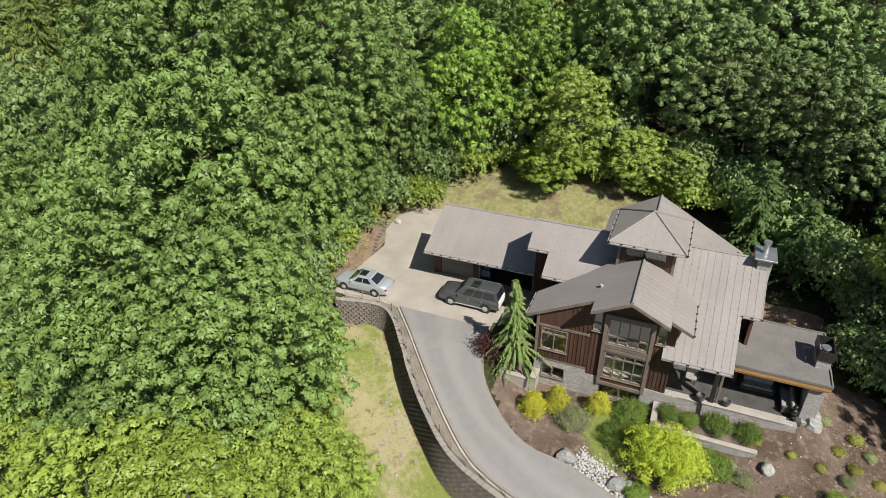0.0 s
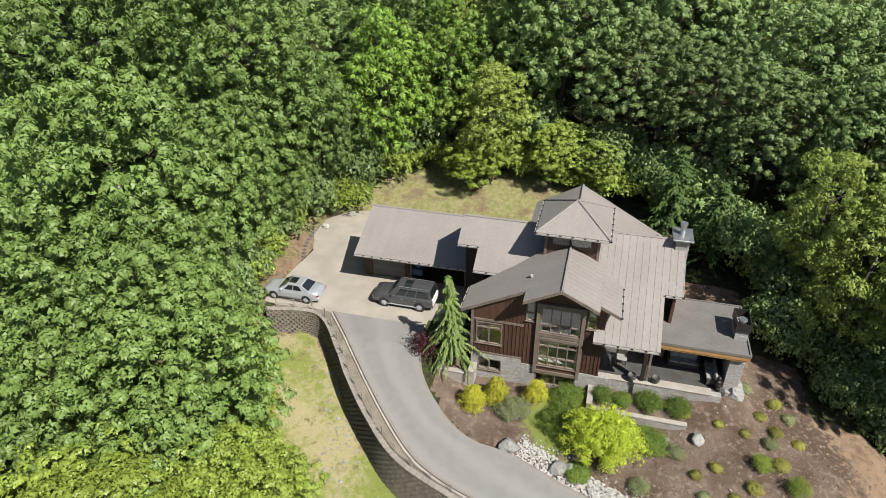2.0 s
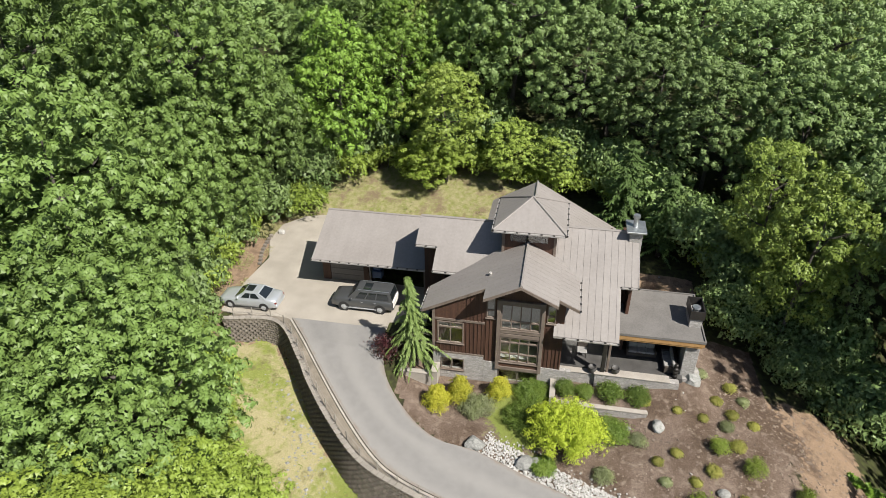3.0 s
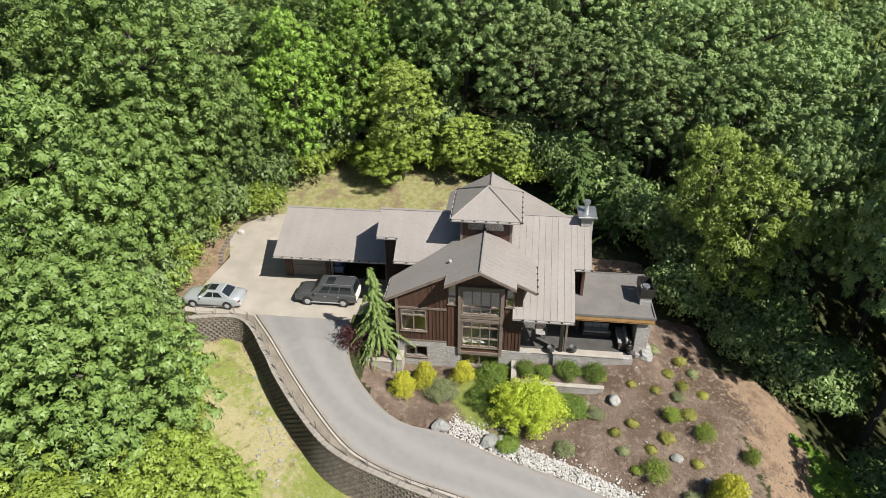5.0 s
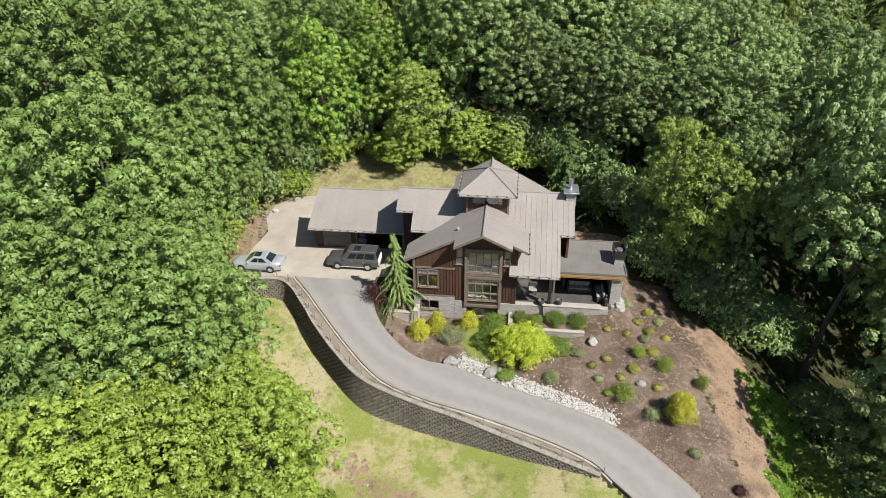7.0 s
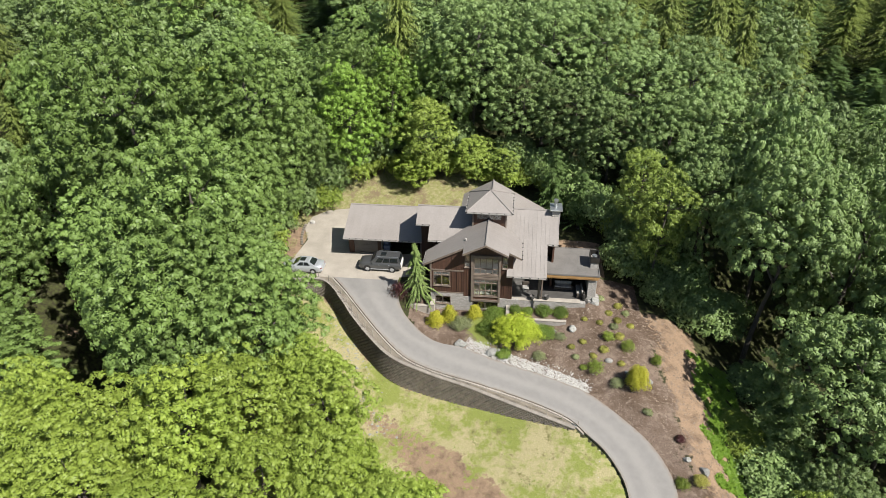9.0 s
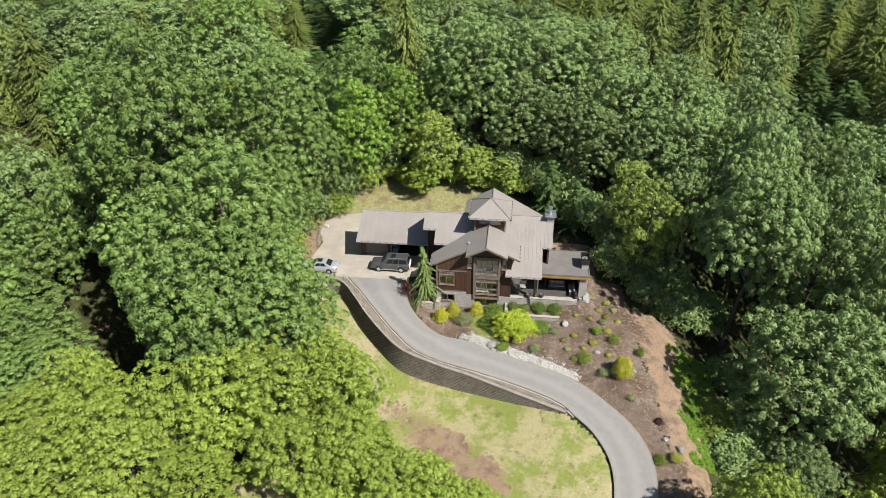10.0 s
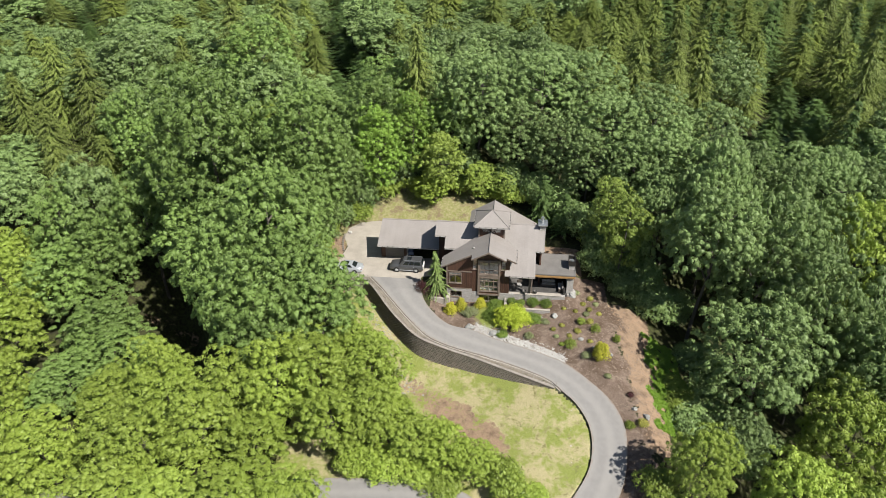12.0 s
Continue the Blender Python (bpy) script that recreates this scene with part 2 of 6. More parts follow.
def ground_material():
    m, t, b = shader("ground", 0.95, 0, 0.2)
    v = node(t, "NewGeometry").outputs["Position"]
    n1, n2, n3 = noise_tex(t, 0.35, v, 5), noise_tex(t, 2.2, v, 4), noise_tex(t, 14.0, v, 4, 0.7)
    n4 = noise_tex(t, 6.0, v, 5, 0.75)
    rag = node(t, "Math", {0: node(t, "Math", {0: n2, 1: -0.5}, operation="ADD").outputs[0], 1: 1.15}, operation="MULTIPLY").outputs[0]
    wide = node(t, "Math", {0: node(t, "Math", {0: n1, 1: -0.5}, operation="ADD").outputs[0], 1: 1.1}, operation="MULTIPLY").outputs[0]
    rag = node(t, "Math", {0: rag, 1: wide}, operation="ADD").outputs[0]

    def mask(name):
        a = node(t, "Attribute", attribute_name=name).outputs["Fac"]
        return ramp(t, node(t, "Math", {0: a, 1: rag}, operation="ADD").outputs[0], 0.42, 0.58)

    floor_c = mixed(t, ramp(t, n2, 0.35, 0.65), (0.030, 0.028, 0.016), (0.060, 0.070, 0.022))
    green = mixed(t, ramp(t, n3, 0.3, 0.7), (0.130, 0.165, 0.034), (0.255, 0.280, 0.080))
    straw = mixed(t, ramp(t, n3, 0.3, 0.7), (0.245, 0.220, 0.112), (0.420, 0.375, 0.215))
    turf = mixed(t, ramp(t, node(t, "Math", {0: n1, 1: node(t, "Math", {0: n2, 1: 0.5}, operation="MULTIPLY").outputs[0]}, operation="ADD").outputs[0], 0.66, 0.82), green, straw)
    turf = mixed(t, ramp(t, n4, 0.60, 0.72), turf, (0.450, 0.420, 0.290))
    turf = mixed(t, ramp(t, noise_tex(t, 1.1, v, 5, 0.7), 0.56, 0.68), turf, (0.140, 0.135, 0.050))
    dry = mixed(t, ramp(t, n2, 0.35, 0.65), mixed(t, ramp(t, n3, 0.3, 0.7), (0.125, 0.145, 0.04), (0.235, 0.24, 0.085)), mixed(t, ramp(t, n3, 0.3, 0.7), (0.21, 0.19, 0.095), (0.34, 0.305, 0.18)))
    dry = mixed(t, ramp(t, noise_tex(t, 0.6, v, 5, 0.7), 0.52, 0.64), dry, (0.175, 0.135, 0.085))
    mulch = mixed(t, ramp(t, n3, 0.3, 0.72), (0.085, 0.060, 0.046), (0.235, 0.178, 0.140))
    mulch = mixed(t, ramp(t, n1, 0.42, 0.62), mulch, mixed(t, ramp(t, n3, 0.3, 0.7), (0.048, 0.032, 0.022), (0.130, 0.092, 0.066)))
    mulch = mixed(t, ramp(t, n2, 0.52, 0.8), mulch, (0.250, 0.200, 0.160))
    mulch = mixed(t, ramp(t, n4, 0.66, 0.76), mulch, (0.360, 0.310, 0.260))
    soil = mixed(t, ramp(t, n3, 0.3, 0.7), (0.175, 0.118, 0.078), (0.345, 0.250, 0.170))
    soil = mixed(t, ramp(t, noise_tex(t, 0.9, v, 5, 0.7), 0.48, 0.66), soil, mixed(t, ramp(t, n3, 0.3, 0.7), (0.085, 0.058, 0.040), (0.205, 0.145, 0.100)))
    soil = mixed(t, ramp(t, n4, 0.62, 0.72), soil, (0.43, 0.34, 0.25))
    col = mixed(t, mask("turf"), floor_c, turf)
    col = mixed(t, mask("dry"), col, dry)
    col = mixed(t, mask("soil"), col, soil)
    col = mixed(t, mask("mulch"), col, mulch)
    col = mixed(t, mask("grass"), col, green)
    t.links.new(col, b.inputs["Base Color"])
    bump(t, b, node(t, "Math", {0: n2, 1: n3}, operation="ADD").outputs[0], 0.7, 0.08)
    return m


M["ground"] = ground_material()


# ---- builders ----
def part(name, bm, material, parent=None, label="", smooth=False):
    me = bpy.data.meshes.new(name)
    bm.to_mesh(me)
    bm.free()
    return mesh_part(name, me, material, parent, label, smooth)


def mesh_part(name, me, material, parent=None, label="", smooth=False):
    for m in material if isinstance(material, (list, tuple)) else [material]:
        me.materials.append(M[m] if isinstance(m, str) else m)
    if smooth:
        me.polygons.foreach_set("use_smooth", [True] * len(me.polygons))
    ob = new(name, me)
    if parent:
        ob.parent = parent
    if label:
        ob["label"] = label
    return ob


def thing(name, at, label, category, group="", turn=0.0, kind=""):
    ob = new(name)
    ob.empty_display_size = 0.3
    ob.matrix_basis = pose(*at, 0, 0, turn)
    return tagged(ob, label, category, group, kind)


def box(bm, lo, hi, bevel=0.0):
    vs = [bm.verts.new((x, y, z)) for z in (lo[2], hi[2]) for y in (lo[1], hi[1]) for x in (lo[0], hi[0])]
    fs = [bm.faces.new([vs[i] for i in f]) for f in ((0, 2, 3, 1), (4, 5, 7, 6), (0, 1, 5, 4), (2, 6, 7, 3), (0, 4, 6, 2), (1, 3, 7, 5))]
    if bevel:
        bmesh.ops.bevel(bm, geom=list({e for f in fs for e in f.edges}), offset=bevel, segments=1, affect="EDGES")
    return bm


def boxes(*pairs, bevel=0.0):
    bm = bmesh.new()
    for lo, hi in pairs:
        box(bm, lo, hi, bevel)
    return bm


def tube(bm, a, b, r0, r1=None, sides=8):
    r1 = r0 if r1 is None else r1
    a, b = Vector(a), Vector(b)
    q = (b - a).to_track_quat("Z", "Y").to_matrix()
    rings = []
    for p, r in ((a, r0), (b, r1)):
        rings.append([bm.verts.new(p + q @ Vector((r * math.cos(2 * math.pi * i / sides), r * math.sin(2 * math.pi * i / sides), 0))) for i in range(sides)])
    for i in range(sides):
        j = (i + 1) % sides
        bm.faces.new((rings[0][i], rings[0][j], rings[1][j], rings[1][i]))
    bm.faces.new(rings[0][::-1])
    bm.faces.new(rings[1])
    return bm


def prism(bm, poly, lift):
    """A flat polygon of 3D points, thickened by the vector lift."""
    lo = [bm.verts.new(p) for p in poly]
    hi = [bm.verts.new(Vector(p) + Vector(lift)) for p in poly]
    n = len(poly)
    bm.faces.new(lo[::-1])
    bm.faces.new(hi)
    for i in range(n):
        j = (i + 1) % n
        bm.faces.new((lo[i], lo[j], hi[j], hi[i]))
    bmesh.ops.recalc_face_normals(bm, faces=bm.faces)
    return bm


def clip(poly, axis, value, keep_above):
    out = []
    for i, p in enumerate(poly):
        q = poly[(i + 1) % len(poly)]
        a, b = (p[axis] - value) * (1 if keep_above else -1), (q[axis] - value) * (1 if keep_above else -1)
        if a >= 0:
            out.append(p)
        if (a >= 0) != (b >= 0):
            s = a / (a - b)
            out.append((p[0] + s * (q[0] - p[0]), p[1] + s * (q[1] - p[1])))
    return out


def smooth_line(points, step):
    """Points of a Catmull-Rom curve through the given ones, about step apart."""
    p = [Vector(q) for q in points]
    p = [2 * p[0] - p[1]] + p + [2 * p[-1] - p[-2]]
    out = []
    for i in range(1, len(p) - 2):
        a, b, c, d = p[i - 1:i + 3]
        n = max(1, round((c - b).length / step))
        for k in range(n):
            s = k / n
            out.append(0.5 * ((2 * b) + (c - a) * s + (2 * a - 5 * b + 4 * c - d) * s * s + (3 * b - a - 3 * c + d) * s ** 3))
    return out + [p[-2]]


# ---- the lie of the land ----
OUTER = [(-17.2, 2.5), (-14.6, -0.6), (-12.3, -3.3), (-10.2, -5.6), (-8.0, -7.7), (-6.2, -8.8), (-3.5, -9.7), (0.0, -10.5), (5.1, -11.95), (8.4, -13.3),
         (9.8, -14.6), (11.5, -16.3), (12.8, -18.8), (13.1, -21.5), (12.6, -24.5), (11.0, -27.6), (8.5, -31.0), (4.0, -35.0)]
INNER = [(-9.9, 2.5), (-8.8, -1.7), (-6.5, -4.6), (-4.3, -6.0), (-1.7, -6.4), (2.0, -7.7), (6.0, -8.8), (8.4, -9.6), (10.5, -10.5), (13.4, -12.9),
         (15.6, -15.3), (16.9, -18.3), (17.0, -21.5), (16.4, -25.2), (15.0, -28.5), (12.0, -33.0), (7.0, -38.0)]
WALL = [(-22.5, 1.6), (-18.4, 2.0), (-15.4, -1.2), (-13.9, -3.2), (-11.5, -5.9), (-8.6, -8.4), (-4.6, -9.95), (-1.2, -10.9), (3.0, -12.3), (9.0, -14.3)]
DROP = [1.9, 1.95, 2.3, 2.5, 2.7, 2.7, 2.4, 2.1, 1.35, 0.1]


def drive_z(x, y):
    """Height of the driveway's tilted plane; level on the apron."""
    yy = np.minimum(y, 0.0)
    yy = np.where(yy < -45, -45 + (yy + 45) * 0.4, yy)
    return 0.177 * yy - 0.03 * (np.clip(x, -13, 30) + 13) * np.clip(-yy / 6, 0, 1)


def nearest(x, y, line):
    """Distance to a polyline, signed (plus: on its left), and the running parameter of the nearest point."""
    best, sign, par = np.full(x.shape, 1e9), np.ones(x.shape), np.zeros(x.shape)
    for i in range(len(line) - 1):
        (ax, ay), (bx, by) = line[i], line[i + 1]
        dx, dy = bx - ax, by - ay
        s = np.clip(((x - ax) * dx + (y - ay) * dy) / (dx * dx + dy * dy), 0, 1)
        ex, ey = x - ax - s * dx, y - ay - s * dy
        d = np.hypot(ex, ey)
        near = d < best
        best, par = np.where(near, d, best), np.where(near, i + s, par)
        sign = np.where(near, np.where(dx * ey - dy * ex > 0, 1, -1), sign)
    return best * sign, par


def ease(a):
    a = np.clip(a, 0, 1)
    return a * a * (3 - 2 * a)


EDGE = [(-60.0, 8.0), (-32.0, 3.0)] + WALL + OUTER[11:] + [(-6.0, -41.0), (-40.0, -52.0)]
EDGE_DROP = [2.0, 2.0] + DROP + [0.0] * (len(EDGE) - 2 - len(DROP))
EDGE_SAMPLES = []
for i in range(1, len(EDGE) - 2):
    (ax, ay), (bx, by) = EDGE[i], EDGE[i + 1]
    for k in range(max(1, int(math.hypot(bx - ax, by - ay) / 1.2))):
        s = k / max(1, int(math.hypot(bx - ax, by - ay) / 1.2))
        EDGE_SAMPLES.append(((ax + (bx - ax) * s, ay + (by - ay) * s), EDGE_DROP[i] + (EDGE_DROP[i + 1] - EDGE_DROP[i]) * s))


def land(x, y):
    """Ground height at arrays of x, y, and the masks of what covers it."""
    x, y = np.asarray(x, float), np.asarray(y, float)
    z = drive_z(x, y)
    side, par = nearest(x, y, EDGE)
    out = np.maximum(0.5 - side, 0)
    drop = np.interp(par, range(len(EDGE)), EDGE_DROP)
    top = np.zeros(x.shape)
    sw = np.zeros(x.shape)
    for (px, py), dr in EDGE_SAMPLES:
        w = 1 / ((x - px) ** 2 + (y - py) ** 2 + 0.3) ** 2
        top, sw = top + w * dr, sw + w
    drop = drop + (top / sw - drop) * ease((out - 0.8) / 3)
    below = np.where(side < 0.5, ease(out / 0.35) * drop + 0.05 * np.minimum(out, 12), 0.0)
    # the garden in front of the house
    inn, _ = nearest(x, y, INNER)
    inn = np.maximum(inn, 0)
    garden = (inn > 0) & (y < 1.0) & (x > -8) & (side > 0) & (y > -32)
    bed = -1.25 - 0.24 * np.maximum(x - 14, 0) - 0.13 * np.maximum(-y - 8, 0) - 0.2 * ease((3 - x) / 6) + 0.35 * ease((x - 7) / 4) * ease((y + 9) / 5) + 0.75 * ease((y + 3.0) / 3.2) * ease((x - 7.6) / 1.2) * ease((13.5 - x) / 2)
    z = np.where(garden, z + (bed - z) * ease(inn / 3.0), z)
    z = np.where((x > 10.0) & (y >= 1.0) & (x < 60), bed * ease((x - 9.6) / 1.2) * ease((17 - y) / 10), z)
    # the bank behind, the fall to the sides
    bank = np.maximum(y - 19.5, 0)
    z = z + np.minimum(0.30 * bank, 2.4 + 0.12 * bank)
    left = np.maximum(-25.5 - x, 0)
    z = z - np.minimum(0.42 * left, 10 + 0.03 * left) * ease((34 - y) / 30)
    right = np.maximum(x - 20, 0)
    z = z - np.minimum(0.40 * right, 6 + 0.02 * right)
    # a narrow gully between the tall stand and the trees across it
    z = z - 8.0 * np.exp(-((x + 48.2 + 0.5 * y) / 3.6) ** 2) * ease((y + 17) / 6) * ease((24 - y) / 8)
    z = z - below
    z = z + 0.25 * np.sin(x * 0.21 + 1) * np.cos(y * 0.17) * ease((np.hypot(x + 3, y - 2) - 26) / 15)
    masks = {
        "turf": ((side < 0) & (out < 24) & (x > -22.5)) * 1.0,
        "dry": np.clip(np.minimum(np.minimum((30 - y) / 3, (x + 29) / 3), (4 - x) / 4), 0, 1) * (y > 15),
        "soil": np.maximum(np.clip(np.minimum(np.minimum((x - 16.4 + 0.1 * (y + 5)) / 1.6, (22.8 - x) / 1.2), np.minimum((3 - y) / 3, (y + 24) / 3)), 0, 1), np.maximum(0.8 * ((x > 7.6) & (x < 13.5) & (y > 7) & (y < 14)) + 0.9 * ((x < -22.9) & (x > -27.5) & (y > 2.5) & (y < 14)), np.maximum(0.7 * np.clip(1.7 - np.hypot((0.81 * (x + 2.2) - 0.59 * (y + 18.4)) / 7.5, (0.59 * (x + 2.2) + 0.81 * (y + 18.4)) / 1.8), 0, 1), 0.5 * (side < 0.5) * np.clip(1.7 - out, 0, 1) * np.clip((y + 14) / 5, 0, 1)))),
        "mulch": np.maximum(garden * np.clip((19.9 - 0.12 * (y + 5) - x) / 4.4, 0, 1), (x > 8) & (x < 16.5) & (y > -3) & (y < 6.5)) * 1.0,
        "grass": np.clip(1.5 - np.hypot((x - 0.6) / 2.1, (y + 2.9) / 3.3), 0, 1) * (y < 0.6),
    }
    return z, masks


def land_z(x, y):
    return float(land(np.array([x]), np.array([y]))[0][0])


def sheet(name, us, vs, at, material):
    """A grid mesh; at(u, v) gives arrays x, y, z."""
    u, v = np.meshgrid(us, vs)
    x, y, z = at(u.ravel(), v.ravel())
    nu, nv = len(us), len(vs)
    i = np.arange(nu * nv).reshape(nv, nu)
    f = np.stack([i[:-1, :-1], i[:-1, 1:], i[1:, 1:], i[1:, :-1]], -1).reshape(-1, 4)
    me = bpy.data.meshes.new(name)
    me.from_pydata(np.stack([x, y, z], 1).tolist(), [], f.tolist())
    return mesh_part(name, me, material, smooth=True)


def graded(lo, a, b, hi, fine, coarse):
    mid = np.arange(a, b, fine)
    up, p, s = [], b, fine
    while p < hi:
        up.append(p)
        s = min(s * 1.25, coarse)
        p += s
    down, p, s = [], a - fine, fine
    while p > lo:
        down.append(p)
        s = min(s * 1.25, coarse)
        p -= s
    return np.array(down[::-1] + mid.tolist() + up + [hi])


def build_ground():
    us, vs = graded(-900, -30, 27, 900, 0.36, 60), graded(-900, -36, 31, 1200, 0.36, 60)
    store = {}

    def at(u, v):
        z, masks = land(u, v)
        store.update(masks)
        road = np.minimum(np.abs(nearest(u, v, OUTER)[0]), np.abs(nearest(u, v, INNER)[0]))
        ins = (nearest(u, v, OUTER)[0] > 0) & (nearest(u, v, INNER)[0] < 0) & (v < 3)
        z = z - 0.07 * ((ins | (road < 0.2)) & (v < 3))
        z = z + 0.07 * (~ins & (road < 0.7) & (nearest(u, v, OUTER)[0] < 0) & (v < -13))
        z = z - 0.07 * ((u > -25) & (u < -5) & (v > 1.5) & (v < 20))
        z = z - 1.2 * ((u > -15) & (u < 10) & (v > 1.6) & (v < 12.5) & (u > -7.2))
        return u, v, z

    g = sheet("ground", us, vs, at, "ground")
    for k, a in store.items():
        g.data.attributes.new(k, "FLOAT", "POINT").data.foreach_set("value", a.astype(np.float32))
    tagged(g, "sloping forest clearing of bark mulch, dry grass and soil", "ground", kind="structure")


build_ground()


def ribbon(name, left, right, lift, material, label, cat, thick=0.25):
    """A paved strip between two edge lines of as many points."""
    bm = bmesh.new()
    lay = bm.verts.layers.float.new("across")
    rows = []
    for a, b in zip(left, right):
        row = []
        for k in range(17):
            p = Vector(a).lerp(Vector(b), k / 16)
            v = bm.verts.new((p.x, p.y, float(lift(p.x, p.y))))
            v[lay] = k / 16
            row.append(v)
        rows.append(row)
    for r, s in zip(rows, rows[1:]):
        for k in range(16):
            bm.faces.new((r[k], r[k + 1], s[k + 1], s[k]))
    bmesh.ops.recalc_face_normals(bm, faces=bm.faces)
    bmesh.ops.solidify(bm, geom=bm.faces[:], thickness=thick)
    return tagged(part(name, bm, material, smooth=False), label, cat, kind="structure")


def resampled(line, n):
    p = smooth_line([(*q, 0) for q in line], 0.3)
    cum = [0.0]
    for a, b in zip(p, p[1:]):
        cum.append(cum[-1] + (b - a).length)
    out = []
    for k in range(n):
        s = cum[-1] * k / (n - 1)
        i = min(max(int(np.searchsorted(cum, s)), 1), len(p) - 1)
        f = (s - cum[i - 1]) / max(cum[i] - cum[i - 1], 1e-6)
        q = p[i - 1].lerp(p[i], f)
        out.append((q.x, q.y))
    return out


ribbon("road", resampled(OUTER, 90), resampled(INNER, 90), lambda x, y: drive_z(x, y), "asphalt", "sun-bleached grey asphalt driveway curving down the slope", "driveway")


def build_apron():
    line = [(-17.2, 2.5), (-9.9, 2.5), (-9.9, 3.6), (-7.2, 4.2), (-7.2, 8.6), (-16.9, 8.6), (-16.9, 16.5), (-10, 16.5), (-10, 19.3), (-19.5, 19.5), (-22.3, 18.6), (-23.9, 16.6), (-24.0, 13.7), (-22.7, 10.7),
            (-23.1, 6.8), (-23.2, 2.7), (-21.4, 2.45)]
    bm = bmesh.new()
    prism(bm, [(x, y, -0.2) for x, y in line], (0, 0, 0.205))
    tagged(part("pavement", bm, "concrete"), "tan exposed-aggregate concrete parking apron", "pavement", kind="structure")


build_apron()


def build_lower_road():
    mid = resampled([(-75, -22), (-46.0, -28.4), (-30, -30.4), (-14, -29.6), (-5.0, -29.3), (0, -31.0), (4, -36), (3, -44)], 70)
    left, right = [], []
    for i, p in enumerate(mid):
        q = mid[min(i + 1, len(mid) - 1)] if i < len(mid) - 1 else p
        o = mid[max(i - 1, 0)]
        d = Vector((q[0] - o[0], q[1] - o[1])).normalized()
        left.append((p[0] - d.y * 1.6, p[1] + d.x * 1.6))
        right.append((p[0] + d.y * 1.6, p[1] - d.x * 1.6))
    ribbon("road_lower", left, right, lambda x, y: land_z(x, y) + 0.12, "asphalt", "grey lower access road among trees", "road", 0.5)


build_lower_road()


# ---- retaining wall, kerb, fence ----
def wall_run():
    line = smooth_line([(*p, d) for p, d in zip(WALL, DROP)], 0.42)
    out = []
    for a, b in zip(line, line[1:]):
        out.append((a, b))
    return out


def build_retaining_wall():
    top = thing("retaining_wall", (0, 0, 0), "curved retaining wall of brown split-face concrete blocks", "retaining wall", kind="structure")
    w, d, h = 0.41, 0.26, 0.2
    bm = bmesh.new()
    box(bm, (-w / 2, 0.0, 0), (w / 2, d, h - 0.012))
    for v in bm.verts:
        if v.co.y < 0.01:
            v.co.x *= 0.62
            v.co.y = -0.05
            v.co.z = 0.025 if v.co.z < 0.1 else h - 0.05
    me = bpy.data.meshes.new("block")
    bm.to_mesh(me)
    bm.free()
    me.materials.append(M["block"])
    cap = bpy.data.meshes.new("cap_stone")
    bm = boxes(((-0.21, -0.06, 0), (0.21, 0.3, 0.09)), bevel=0.015)
    bm.to_mesh(cap)
    bm.free()
    cap.materials.append(M["cap"])
    verts, faces = [], []
    n = 0
    for k, (a, b) in enumerate(wall_run()):
        mid = (a + b) / 2
        dirv = Vector((b.x - a.x, b.y - a.y, 0)).normalized()
        yaw = math.degrees(math.atan2(dirv.y, dirv.x))
        zt = float(drive_z(mid.x, mid.y)) + 0.06
        rows = int(math.ceil(max(mid.z + 0.15, 0.2) / h))
        for r in range(rows):
            off = Vector((0, 0.0, 0)) + dirv * (0.205 if r % 2 else 0.0)
            inward = Vector((-dirv.y, dirv.x, 0))
            p = Vector((mid.x, mid.y, zt - (r + 1) * h)) + off - inward * 0.022 * r
            m = pose(p.x, p.y, p.z, 0, 0, yaw)
            if -9.3 < mid.x < 2.2 and r < 11 and n < 300:
                ob = new("block", me)
                ob.parent = top
                ob.matrix_basis = m
                n += 1
            else:
                base = len(verts)
                verts += [tuple(m @ v.co) for v in me.vertices]
                faces += [[base + i for i in f.vertices] for f in me.polygons]
        ob = new("cap_stone", cap)
        ob.parent = top
        ob.matrix_basis = pose(mid.x, mid.y, zt, 0, 0, yaw)
    rest = bpy.data.meshes.new("blocks_beyond")
    rest.from_pydata(verts, [], faces)
    tagged(mesh_part("block_courses", rest, "block", top), kind="stuff")


build_retaining_wall()


def build_kerb():
    line = [Vector((*p, 0)) for p in resampled(OUTER[:11], 90)]
    bm = bmesh.new()
    prev = None
    for i, p in enumerate(line):
        q, o = line[min(i + 1, len(line) - 1)], line[max(i - 1, 0)]
        d = (q - o).normalized()
        nrm = Vector((-d.y, d.x, 0))
        z = float(drive_z(p.x, p.y))
        ring = [bm.verts.new(p + nrm * a + Vector((0, 0, z + b))) for a, b in ((0.02, -0.1), (0.0, 0.11), (-0.03, 0.13), (-0.15, 0.13), (-0.18, 0.11), (-0.2, -0.1))]
        if prev:
            for k in range(5):
                bm.faces.new((prev[k], prev[k + 1], ring[k + 1], ring[k]))
        else:
            bm.faces.new(ring)
        prev = ring
    bm.faces.new(prev[::-1])
    bmesh.ops.recalc_face_normals(bm, faces=bm.faces)
    tagged(part("kerb", bm, "kerb", smooth=False), "pale concrete kerb along the driveway edge", "kerb", kind="structure")


build_kerb()
ribbon("verge", resampled([(x, y) for x, y in WALL], 60), resampled([(-22.0, 2.45)] + OUTER[:10], 60), lambda x, y: drive_z(x, y) + 0.035, "verge", "strip of bare gravelly dirt between wall and kerb", "verge", 0.4)


